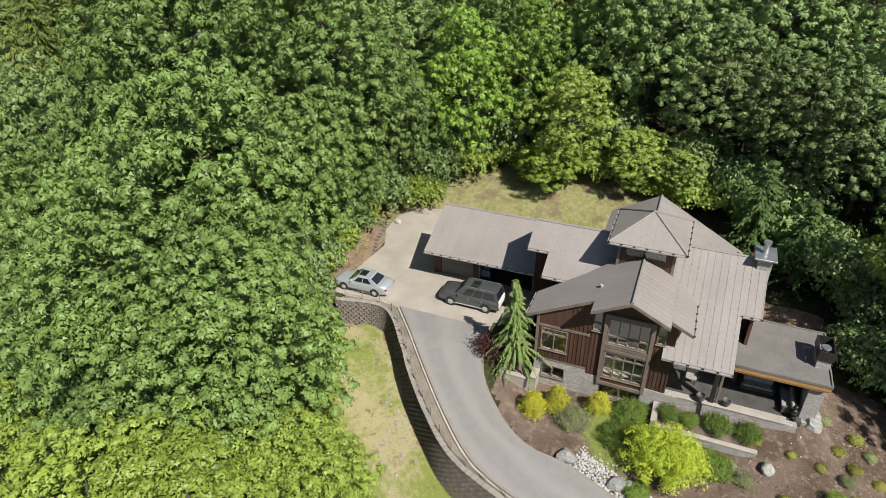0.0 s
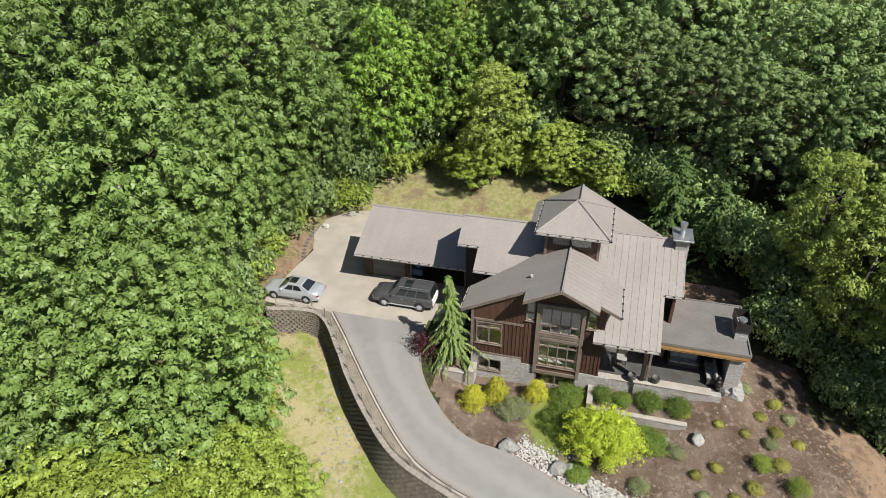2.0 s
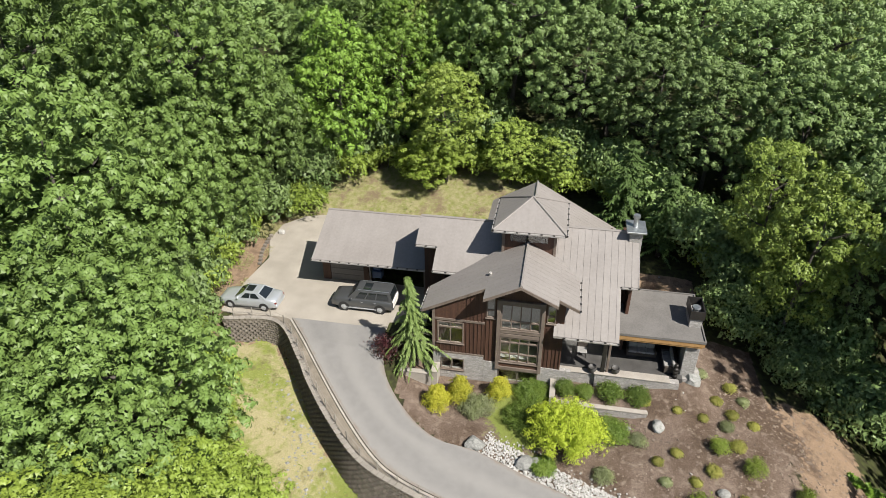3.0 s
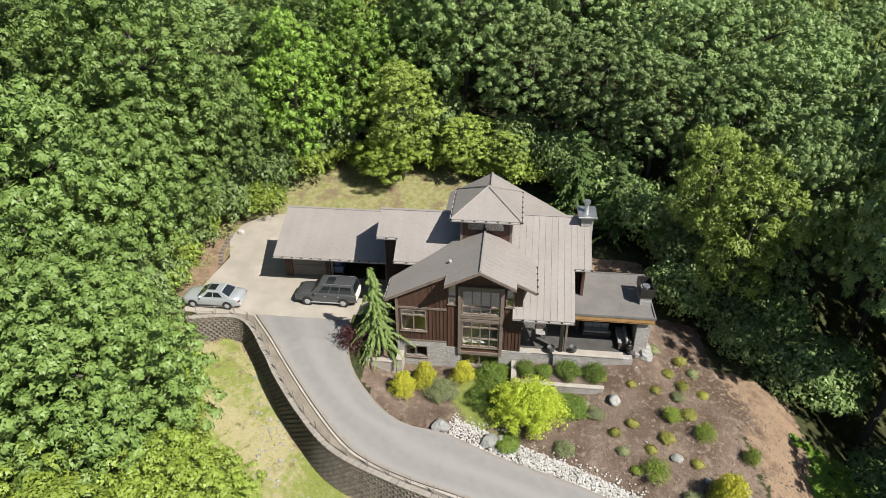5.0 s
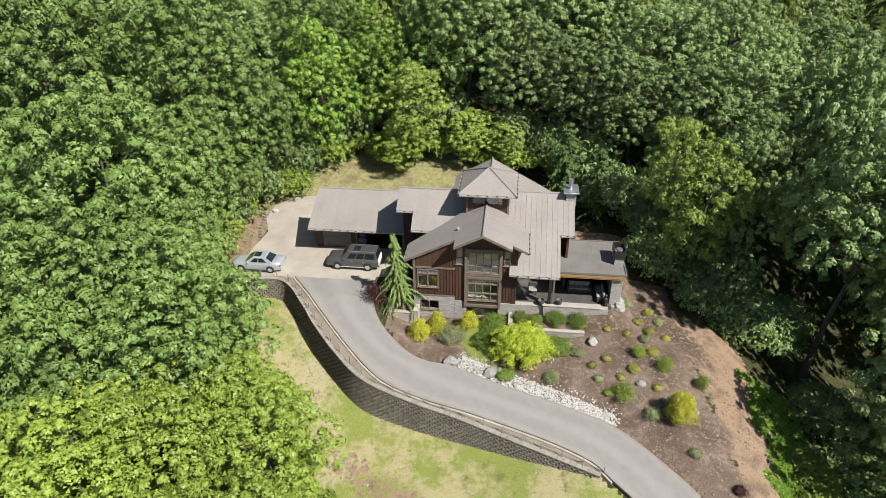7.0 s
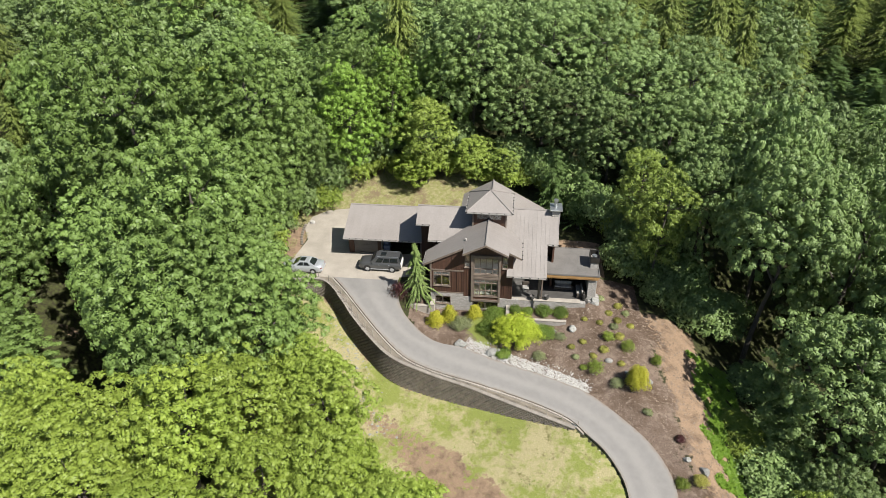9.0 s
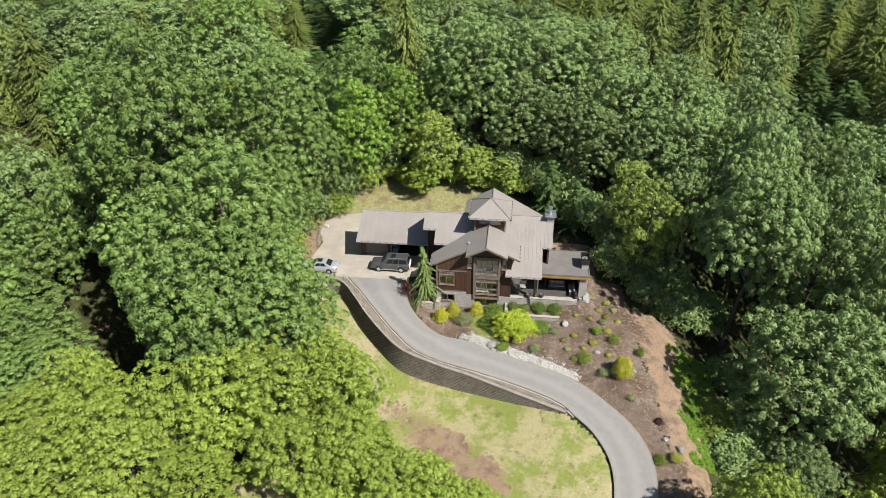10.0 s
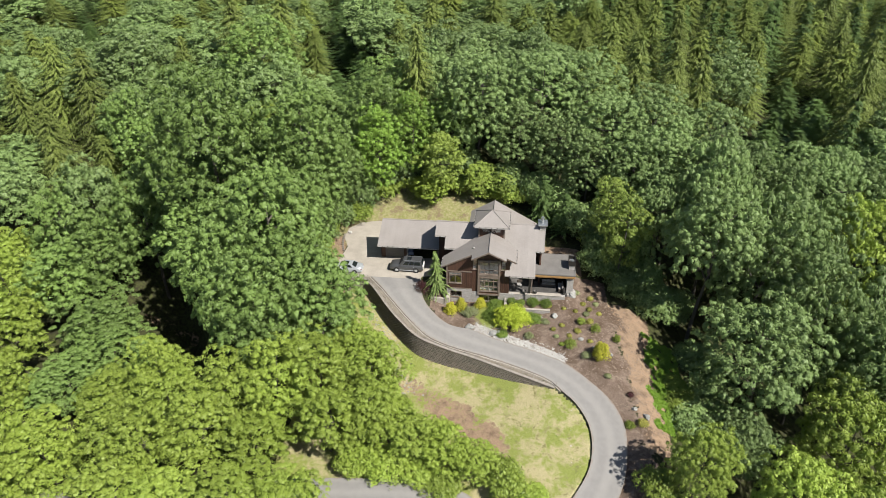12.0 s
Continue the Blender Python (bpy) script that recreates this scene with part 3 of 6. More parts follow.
def build_fence():
    top = thing("fence", (0, 0, 0), "low wire fence with thin weathered posts above the wall", "fence")
    pts = resampled([(-21.8, 2.15)] + [(x + 0.25, y + 0.22) for x, y in WALL[1:]], 26)
    posts = []
    for x, y in pts:
        z = float(drive_z(x, y))
        posts.append(Vector((x, y, z)))
        part("post", boxes(((x - 0.03, y - 0.03, z - 0.2), (x + 0.03, y + 0.03, z + 0.9)), bevel=0.006), "cap", top)
    for a, b in zip(posts, posts[1:]):
        for h in (0.85, 0.45, 0.15):
            part("rail", tube(bmesh.new(), a + Vector((0, 0, h)), b + Vector((0, 0, h)), 0.011, sides=5), "cap", top)


build_fence()


# ---- the house ----
house = thing("house", (0, 0, 0), "brown cedar and stone house with grey-brown standing-seam metal roofs", "house")


def roof_face(name, outline, height, slope_axis, spacing=0.45, thick=0.14, label="", rib=0.007):
    """One roof slope. outline: (x, y) corners; height(x, y): its upper face; slope_axis: 0 or 1, the way water runs.
    Panels run down the slope, each with a raised seam."""
    bm = bmesh.new()
    prism(bm, [(x, y, height(x, y) - 0.03) for x, y in outline], (0, 0, -thick))
    body = part(name, bm, "roof", house, label)
    u = 1 - slope_axis
    lo, hi = min(p[u] for p in outline), max(p[u] for p in outline)
    k = lo
    while k < hi - 0.02:
        strip = clip(clip(outline, u, k + 0.001, True), u, min(k + spacing, hi) - 0.001, False)
        if len(strip) > 2:
            bm = bmesh.new()
            prism(bm, [(x, y, height(x, y) - 0.028) for x, y in strip], (0, 0, 0.028))
            seam = clip(clip(outline, u, k, True), u, k + 0.07, False)
            if len(seam) > 2:
                prism(bm, [(x, y, height(x, y) + 0.001) for x, y in seam], (0, 0, rib))
            part("roof_panel", bm, "roof", body)
        k += spacing
    return body


def gutter(a, b, parent=None):
    """A folded metal gutter from a to b, held by dark straps."""
    bm = bmesh.new()
    a, b = Vector(a), Vector(b)
    d = (b - a).normalized()
    s = Vector((-d.y, d.x, 0))
    up = Vector((0, 0, 1))
    prism(bm, [a, a + s * 0.10, a + s * 0.12 + up * 0.1, a + s * 0.095 + up * 0.1, a + s * 0.08 + up * 0.02, a + s * 0.02 + up * 0.02, a + up * 0.1], b - a)
    g = part("gutter", bm, "gutter", parent or house)
    n = max(2, int((b - a).length / 0.75))
    for k in range(n + 1):
        p = a.lerp(b, k / n)
        bm = bmesh.new()
        prism(bm, [p - d * 0.07 + up * 0.102, p + d * 0.07 + up * 0.102, p + d * 0.07 + s * 0.13 + up * 0.102, p - d * 0.07 + s * 0.13 + up * 0.102], (0, 0, 0.02))
        part("strap", bm, "dark_metal", g)


FG_L, FG_R, RIDGE = 0.515, 0.49, 7.7


def fg_z(x, y):
    return RIDGE + (FG_L * x if x < 0 else -FG_R * x)


def main_z(x, y):
    return 3.74 + 0.6 * (y + 0.63) if y <= 6.35 else 7.928 - 0.6 * (y - 6.35)


def mid_z(x, y):
    return 5.27 + 0.6 * (y - 3.27) if y <= 7.0 else 7.508 - 0.6 * (y - 7.0)


def gar_z(x, y):
    return 2.95 + 0.43 * (y - 6.7) if y <= 11.4 else 4.97 - 0.43 * (y - 11.4)


def back_z(x, y):
    return 7.72 - 0.56 * abs(x - 0.05)


roof_face("roof", [(-2.3, -1.3), (0, -1.3), (0, 4.45), (-2.3, 4.45)], fg_z, 0)
roof_face("roof", [(0, -1.3), (2.36, -1.3), (2.36, 4.45), (0, 4.45)], fg_z, 0)
roof_face("roof", [(-6.5, -0.1), (-2.304, -0.1), (-2.304, 4.45), (-3.6, 3.7), (-6.5, 2.6)], fg_z, 0)
roof_face("roof", [(2.364, -0.6), (3.66, -0.6), (3.66, 2.6), (2.364, 4.0)], fg_z, 0)
roof_face("roof", [(2.2, -0.63), (6.3, -0.63), (6.3, 2.76), (7.45, 2.76), (7.45, 6.35), (-1.6, 6.35), (-1.6, 4.2), (2.2, 3.9)], main_z, 1, spacing=0.45, rib=0.022)
roof_face("roof", [(-1.6, 6.354), (7.45, 6.354), (7.45, 12.0), (-1.6, 12.0)], main_z, 1)
roof_face("roof", [(-6.47, 3.27), (-1.64, 3.27), (-1.64, 7.0), (-8.0, 7.0), (-8.0, 4.92), (-6.47, 4.92)], mid_z, 1)
roof_face("roof", [(-8.0, 7.004), (-1.64, 7.004), (-1.64, 11.5), (-8.0, 11.5)], mid_z, 1)
roof_face("roof", [(-16.95, 6.7), (-7.6, 6.7), (-7.6, 11.4), (-16.95, 11.4)], gar_z, 1)
part("wall", boxes(((-16.8, 11.2, 0), (-7.6, 11.38, 4.72))), "cedar_siding", house)
roof_face("roof", [(0.05, 7.6), (6.6, 7.6), (6.6, 13.9), (0.05, 13.9)], back_z, 0)
roof_face("roof", [(-3.5, 7.6), (0.046, 7.6), (0.046, 13.9), (-3.5, 13.9)], back_z, 0)


def build_tower():
    cx, cy, a, ze, zt = 0.07, 5.84, 2.4, 8.82, 10.27
    corners = [(cx - a, cy - a), (cx + a, cy - a), (cx + a, cy + a), (cx - a, cy + a)]
    sl = (zt - ze) / a
    fns = [lambda x, y: ze + sl * (y - cy + a), lambda x, y: ze + sl * (cx + a - x), lambda x, y: ze + sl * (cy + a - y), lambda x, y: ze + sl * (x - cx + a)]
    for i in range(4):
        roof_face("roof", [corners[i], corners[(i + 1) % 4], (cx, cy)], fns[i], 1 if i % 2 == 0 else 0)
        p, q = corners[i], corners[(i + 1) % 4]
        gutter((q[0], q[1], ze - 0.16), (p[0], p[1], ze - 0.16))
        part("ridge_cap", tube(bmesh.new(), (p[0], p[1], ze + 0.03), (cx, cy, zt + 0.03), 0.06, sides=6), "roof", house)
    part("wall", boxes(((-1.72, 4.08, 5.0), (1.86, 7.6, 8.72))), "cedar_siding", house)
    for x in (-1.76, 1.72):
        part("corner_board", boxes(((x, 4.04, 5.2), (x + 0.18, 4.2, 8.7))), "timber", house)
    part("window", boxes(((-1.2, 4.03, 7.75), (1.3, 4.07, 8.45))), "glass", house)


build_tower()
for a, b in (((0, -1.3, RIDGE), (0, 4.45, RIDGE)), ((-1.6, 6.35, 7.93), (7.45, 6.35, 7.93)), ((-8, 7, 7.51), (-1.7, 7, 7.51)), ((-16.95, 11.4, 4.97), (-7.6, 11.4, 4.97)), ((0.05, 7.6, 7.72), (0.05, 13.9, 7.72))):
    part("ridge_cap", tube(bmesh.new(), (a[0], a[1], a[2] + 0.01), (b[0], b[1], b[2] + 0.01), 0.09, sides=6), "roof", house)
for a, b in (((2.9, -0.63, 3.58), (6.3, -0.63, 3.58)), ((6.3, 2.76, 5.62), (7.45, 2.76, 5.62)), ((-6.47, 3.27, 5.1), (-3.6, 3.27, 5.1)), ((-8.0, 4.92, 6.1), (-6.47, 4.92, 6.1)), ((-16.95, 6.7, 2.8), (-7.6, 6.7, 2.8))):
    gutter(b, a)
gutter((-6.5, -0.1, 4.18), (-6.5, 2.6, 4.18))
gutter((3.66, 2.6, 5.73), (3.66, -0.6, 5.73))


def bargeboard(xa, xb, y, fn):
    bm = bmesh.new()
    prism(bm, [(xa, y, fn(xa, y) - 0.03), (xb, y, fn(xb, y) - 0.03), (xb, y, fn(xb, y) - 0.22), (xa, y, fn(xa, y) - 0.22)], (0, -0.05, 0))
    part("bargeboard", bm, "timber", house)


bargeboard(-2.3, 0, -1.3, fg_z)
bargeboard(0, 2.36, -1.3, fg_z)
bargeboard(-6.5, -2.31, -0.1, fg_z)
bargeboard(2.37, 3.66, -0.6, fg_z)


def wall_strip(xs, z0, top, holes, y0, y1, material, name="wall"):
    """A wall along x, from y0 to y1, cut into upright strips at xs, open where holes (x0, x1, z0, z1) are."""
    bm = bmesh.new()
    xs = sorted(set(xs) | {h[0] for h in holes} | {h[1] for h in holes})
    for a, b in zip(xs, xs[1:]):
        cuts = sorted((h[2], h[3]) for h in holes if h[0] <= a + 1e-6 and h[1] >= b - 1e-6)
        spans, z = [], z0
        for c, d in cuts:
            spans.append((z, c))
            z = d
        for c, d in spans:
            if d > c + 0.01:
                box(bm, (a, y0, c), (b, y1, d))
        bm2 = [(a, y0, z), (b, y0, z), (b, y0, top(b)), (a, y0, top(a))]
        prism(bm, bm2, (0, y1 - y0, 0))
    bmesh.ops.remove_doubles(bm, verts=bm.verts, dist=0.001)
    return part(name, bm, material, house)


def window(x0, x1, z0, z1, y, bars=(), rails=(), w=0.09, frame="timber"):
    win = new("window")
    win.parent = house
    for lo, hi in (((x0, y - 0.05, z0), (x0 + w, y + 0.1, z1)), ((x1 - w, y - 0.05, z0), (x1, y + 0.1, z1)), ((x0 + w, y - 0.05, z1 - w), (x1 - w, y + 0.1, z1)), ((x0 + w, y - 0.05, z0), (x1 - w, y + 0.1, z0 + w))):
        part("frame", boxes((lo, hi), bevel=0.012), frame, win)
    part("sill", boxes(((x0 - 0.06, y - 0.12, z0 - 0.06), (x1 + 0.06, y + 0.02, z0 - 0.003)), bevel=0.01), frame, win)
    for b in bars:
        part("mullion", boxes(((b - 0.035, y - 0.03, z0 + w), (b + 0.035, y + 0.07, z1 - w))), frame, win)
    for r in rails:
        part("transom", boxes(((x0 + w, y - 0.035, r - 0.05), (x1 - w, y + 0.075, r + 0.05))), frame, win)
    xs, zs = [x0 + w, *bars, x1 - w], [z0 + w, *rails, z1 - w]
    for a, b in zip(xs, xs[1:]):
        for c, d in zip(zs, zs[1:]):
            g = part("pane", boxes(((a, y + 0.02, c), (b, y + 0.032, d))), "glass", win)
            g.visible_shadow = False
    return win


def under(x):
    return fg_z(x, 0) - 0.2


# side walls of the front wing stand a little back from the tall bay
HOLES_L = [(-5.5, -3.7, 1.62, 3.4)]
wall_strip([-5.8, -2.3], 0.7, under, HOLES_L, 0.12, 0.32, "cedar_siding")
wall_strip([-5.8, -2.3], -1.9, lambda x: 0.7, [(-5.3, -3.65, -0.68, 0.32)], 0.05, 0.36, "stone", "stone_wall")
wall_strip([-2.3, 0.0, 2.4], 0.4, under, [(-2.2, -1.62, 4.1, 5.75), (1.72, 2.28, 4.15, 5.55), (-1.25, 1.35, 0.62, 5.4)], 0.1, 0.3, "cedar_siding")
wall_strip([2.4, 2.84], -1.9, lambda x: min(under(x), 6.2), [], 0.12, 0.32, "cedar_siding")
wall_strip([-2.3, 2.4], -1.9, lambda x: 0.4, [(-1.3, 1.42, -1.2, -0.12)], 0.03, 0.34, "stone", "stone_wall")
wall_strip([2.4, 3.6], -1.9, lambda x: 0.35, [], 0.03, 0.34, "stone", "stone_wall")
part("wall", boxes(((-5.8, 0.36, 0.7), (-5.6, 5.4, 4.4))), "cedar_siding", house)
part("stone_wall", boxes(((-5.83, 0.36, -1.9), (-5.55, 5.4, 0.7))), "stone", house)
part("wall", boxes(((2.64, 0.34, 0.35), (2.84, 4.0, 6.0))), "cedar_siding", house)
part("belt_board", boxes(((-5.82, 0.06, 0.66), (-2.3, 0.12, 0.84))), "timber", house)
part("belt_board", boxes(((-5.82, 0.06, 3.5), (-2.3, 0.12, 3.66))), "timber", house)
part("corner_board", boxes(((-5.84, 0.05, 0.84), (-5.66, 0.12, 4.4))), "timber", house)
window(-5.5, -3.7, 1.62, 3.4, 0.12, (-4.6,), (2.95,))
window(-5.3, -3.65, -0.68, 0.32, 0.08, (-4.5,), (), 0.07)
window(-2.2, -1.62, 4.1, 5.75, 0.1, (), (4.7,), 0.07)
window(1.72, 2.28, 4.15, 5.55, 0.1, (), (4.7,), 0.07)
window(-1.3, 1.42, -1.2, -0.12, 0.06, (0.05,), (), 0.07)
# the tall timber bay
window(-1.25, 1.35, 3.4, 5.4, 0.0, (-0.55, 0.05, 0.7), (4.05,), 0.1)
window(-1.25, 1.35, 0.62, 2.75, 0.0, (-0.55, 0.05, 0.7), (1.35, 2.3), 0.1)
for x in (-1.5, 1.36):
    part("bay_post", boxes(((x, -0.12, -0.05), (x + 0.24, 0.12, 5.7)), bevel=0.015), "timber", house)
for z in (-0.05, 2.78, 3.1, 5.42):
    part("bay_beam", boxes(((-1.26, -0.1, z), (1.36, 0.1, z + 0.26)), bevel=0.012), "timber", house)
part("bay_panel", boxes(((-1.26, -0.02, 0.21), (1.36, 0.08, 0.6))), "cedar_siding", house)
part("bay_panel", boxes(((-1.26, -0.02, 3.04), (1.36, 0.08, 3.1))), "cedar_siding", house)
k = -5.6
while k < -2.35:
    if not -5.6 < k + 0.02 < -3.62:
        part("batten", boxes(((k, 0.08, 0.84), (k + 0.05, 0.12, 3.5))), "cedar_siding", house)
    part("batten", boxes(((k, 0.08, 0.84), (k + 0.05, 0.12, 1.52))) if -5.6 < k + 0.02 < -3.62 else boxes(((k, 0.08, 3.66), (k + 0.05, 0.12, under(k)))), "cedar_siding", house)
    k += 0.26
for k in (1.75, 2.0, 2.25, 2.5, 2.75):
    part("batten", boxes(((k, 0.06, 0.42), (k + 0.05, 0.1, 3.7))), "cedar_siding", house)
for k in (-2.2, -1.95, -1.7):
    part("batten", boxes(((k, 0.06, 0.42), (k + 0.05, 0.1, 3.9))), "cedar_siding", house)
# inner shell and floors, so that rooms are closed
part("floor_slab", boxes(((-5.5, 0.4, 0.45), (2.6, 9, 0.6))), "dark", house)
part("floor_slab", boxes(((-5.5, 0.4, 2.85), (2.6, 4.0, 3.0))), "dark", house)
part("floor_slab", boxes(((-5.5, 0.4, -1.6), (2.6, 9, -1.45))), "dark", house)
part("inner_wall", boxes(((-5.6, 4.0, -1.6), (2.6, 4.1, 4.6))), "dark", house)

bm = tube(bmesh.new(), (-2.17, 1.38, 6.4), (-2.17, 1.38, 6.74), 0.075, sides=10)
tube(bm, (-2.17, 1.38, 6.71), (-2.17, 1.38, 6.79), 0.12, 0.1, 10)
part("vent_pipe", bm, "gutter", house)

# mid wing, entry, rear walls
part("wall", boxes(((-7.5, 5.5, 0.0), (-1.7, 5.7, 6.2))), "cedar_siding", house)
part("wall", boxes(((-7.5, 5.7, 0), (-7.3, 11.0, 4.7))), "cedar_siding", house)
part("wall", boxes(((-7.5, 11.0, 0), (-3.2, 11.2, 4.7))), "cedar_siding", house)
part("wall", boxes(((-6.0, 4.0, 3.0), (-1.7, 4.2, 5.4))), "cedar_siding", house)
part("wall", boxes(((-6.0, 4.2, 3.0), (-5.8, 5.5, 5.6))), "cedar_siding", house)
part("wall", boxes(((6.9, 3.2, -1.0), (7.1, 11.5, 5.5))), "cedar_siding", house)
part("wall", boxes(((-3.1, 13.2, 0), (6.3, 13.4, 4.3))), "cedar_siding", house)
part("wall", boxes(((-3.1, 11.2, 0), (-2.9, 13.2, 5.7))), "cedar_siding", house)
part("wall", boxes(((6.1, 7.6, 0), (6.3, 13.2, 4.0))), "cedar_siding", house)
part("wall", boxes(((2.84, 4.4, 0.2), (6.9, 4.6, 6.2))), "cedar_siding", house)
window(3.3, 6.3, 0.35, 2.6, 4.36, (4.3, 5.3), ())

# garage and carport
bm = bmesh.new()
prism(bm, [(-16.8, 8.6, 0), (-16.8, 11.2, 0), (-16.8, 11.2, 4.65), (-16.8, 8.6, 3.55)], (0.2, 0, 0))
part("wall", bm, "cedar_siding", house)
part("threshold", boxes(((-16.2, 7.95, 0.006), (-12.9, 8.38, 0.03))), "kerb", house)
part("wall", boxes(((-16.8, 8.4, 0), (-16.15, 8.6, 3.4))), "cedar_siding", house)
part("wall", boxes(((-13.3, 8.4, 0), (-12.9, 8.6, 3.4))), "cedar_siding", house)
part("wall", boxes(((-16.15, 8.4, 2.25), (-13.3, 8.6, 3.4))), "cedar_siding", house)
bm = bmesh.new()
prism(bm, [(-12.95, 8.6, 0), (-12.95, 11.2, 0), (-12.95, 11.2, 4.6), (-12.95, 8.6, 3.5)], (0.15, 0, 0))
part("wall", bm, "dark", house)
door = new("garage_door")
door.parent = house
for i in range(4):
    part("door_panel", boxes(((-16.13, 8.46, 0.03 + i * 0.555), (-13.32, 8.52, 0.575 + i * 0.555)), bevel=0.012), "membrane", door)
for x in (-8.0,):
    part("carport_post", boxes(((x, 7.1, 0), (x + 0.2, 7.3, 2.9)), bevel=0.01), "timber", house)

# roof chimney
chim = new("chimney")
chim.parent = house
part("chimney_body", boxes(((6.72, 5.65, 5.2), (7.55, 6.95, 8.3))), "stone", chim)
part("chimney_cap", boxes(((6.45, 5.38, 8.3), (7.76, 7.22, 8.43)), bevel=0.02), "metal", chim, "pale metal chimney cap")
bm = tube(bmesh.new(), (7.05, 6.3, 8.43), (7.05, 6.3, 9.1), 0.17, sides=14)
tube(bm, (7.05, 6.3, 9.08), (7.05, 6.3, 9.3), 0.23, sides=14)
part("flue", bm, "metal", chim)

# patio wing
part("patio_roof", boxes(((6.34, 0.98, 3.12), (11.75, 6.3, 3.3))), "membrane", house, "flat grey membrane roof")
for lo, hi in (((6.34, 0.9, 3.2), (11.84, 0.99, 3.38)), ((11.76, 0.99, 3.2), (11.84, 6.3, 3.38)), ((7.2, 6.3, 3.2), (11.84, 6.38, 3.38))):
    part("roof_edge", boxes((lo, hi)), "membrane", house)
part("fascia", boxes(((6.34, 0.94, 2.9), (11.8, 1.02, 3.17))), "fascia", house, "honey-coloured wooden fascia")
part("fascia", boxes(((6.34, 0.99, 2.76), (11.7, 1.07, 2.895))), "fascia", house)
part("fascia", boxes(((11.72, 1.08, 2.9), (11.8, 6.2, 3.17))), "fascia", house)
part("patio_floor", boxes(((2.84, 0.81, -0.2), (10.9, 7.0, 0.2))), "slate", house)
part("stone_wall", boxes(((3.6, 0.35, -1.9), (5.2, 0.75, 0.12))), "stone", house)
part("stone_wall", boxes(((5.2, 0.15, -1.9), (10.6, 0.6, 0.32))), "stone", house)
part("wall_cap", boxes(((5.1, 0.1, 0.32), (10.0, 0.75, 0.42)), bevel=0.02), "kerb", house)
part("wall_cap", boxes(((2.84, 0.3, 0.12), (5.1, 0.8, 0.2)), bevel=0.02), "kerb", house)
part("patio_post", boxes(((5.52, 0.3, 0.42), (5.78, 0.56, 3.45)), bevel=0.02), "dark_metal", house)
part("patio_post", boxes(((5.86, 0.36, 0.42), (6.02, 0.52, 3.3)), bevel=0.02), "timber", house)
bm = tube(bmesh.new(), (11.2, 1.9, -1.8), (11.2, 1.9, 0.1), 1.05, 0.95, 14)
part("stone_plinth", bm, "stone", house)
part("stone_column", boxes(((10.75, 1.25, 0.0), (11.65, 2.4, 2.9)), bevel=0.03), "stone", house)
part("stone_wall", boxes(((10.9, 2.4, -1.5), (11.6, 6.2, 3.1))), "stone", house)
part("wall", boxes(((6.9, 6.1, 0), (11.0, 6.25, 3.1))), "cedar_siding", house)
fire = new("chimney")
fire.parent = house
part("chimney_body", boxes(((10.95, 2.5, 3.1), (11.72, 4.1, 3.95))), "stone", fire)
for lo, hi in (((10.88, 2.42, 3.95), (10.94, 4.18, 4.6)), ((11.74, 2.42, 3.95), (11.8, 4.18, 4.6)), ((10.94, 2.42, 3.95), (11.74, 2.48, 4.6)), ((10.94, 4.12, 3.95), (11.74, 4.18, 4.6))):
    part("shroud", boxes((lo, hi)), "dark_metal", fire)
bm = tube(bmesh.new(), (11.33, 3.2, 3.95), (11.33, 3.2, 4.45), 0.2, sides=12)
tube(bm, (11.33, 3.2, 4.42), (11.33, 3.2, 4.52), 0.3, 0.26, 12)
part("flue", bm, "metal", fire)


# terrace planter in front of the patio, white wall beside the drive
def low_wall(name, lo, hi, label, body="stone"):
    w = thing(name, (0, 0, 0), label, "garden wall", kind="structure")
    part("body", boxes((lo, (hi[0], hi[1], hi[2] - 0.1))), body, w)
    part("cap", boxes(((lo[0] - 0.04, lo[1] - 0.04, hi[2] - 0.1), (hi[0] + 0.04, hi[1] + 0.04, hi[2])), bevel=0.015), "kerb", w)


low_wall("garden_wall", (2.35, -1.75, -2.2), (2.65, 0.0, -0.4), "low stone planter wall with a pale cap")
low_wall("garden_wall", (2.7, -1.95, -2.2), (8.55, -1.68, -0.62), "low stone planter wall with a pale cap")
part("planter_soil", boxes(((2.66, -1.67, -1.9), (8.5, 0.3, -0.72))), "soil", house)
low_wall("garden_wall", (-5.75, -0.95, -2.2), (-5.35, 0.02, -0.2), "short pale wall beside the conifer", "kerb")
low_wall("garden_wall", (-8.2, -1.1, -2.0), (-5.8, -0.8, -0.3), "low pale wall holding the planting beside the conifer", "kerb")


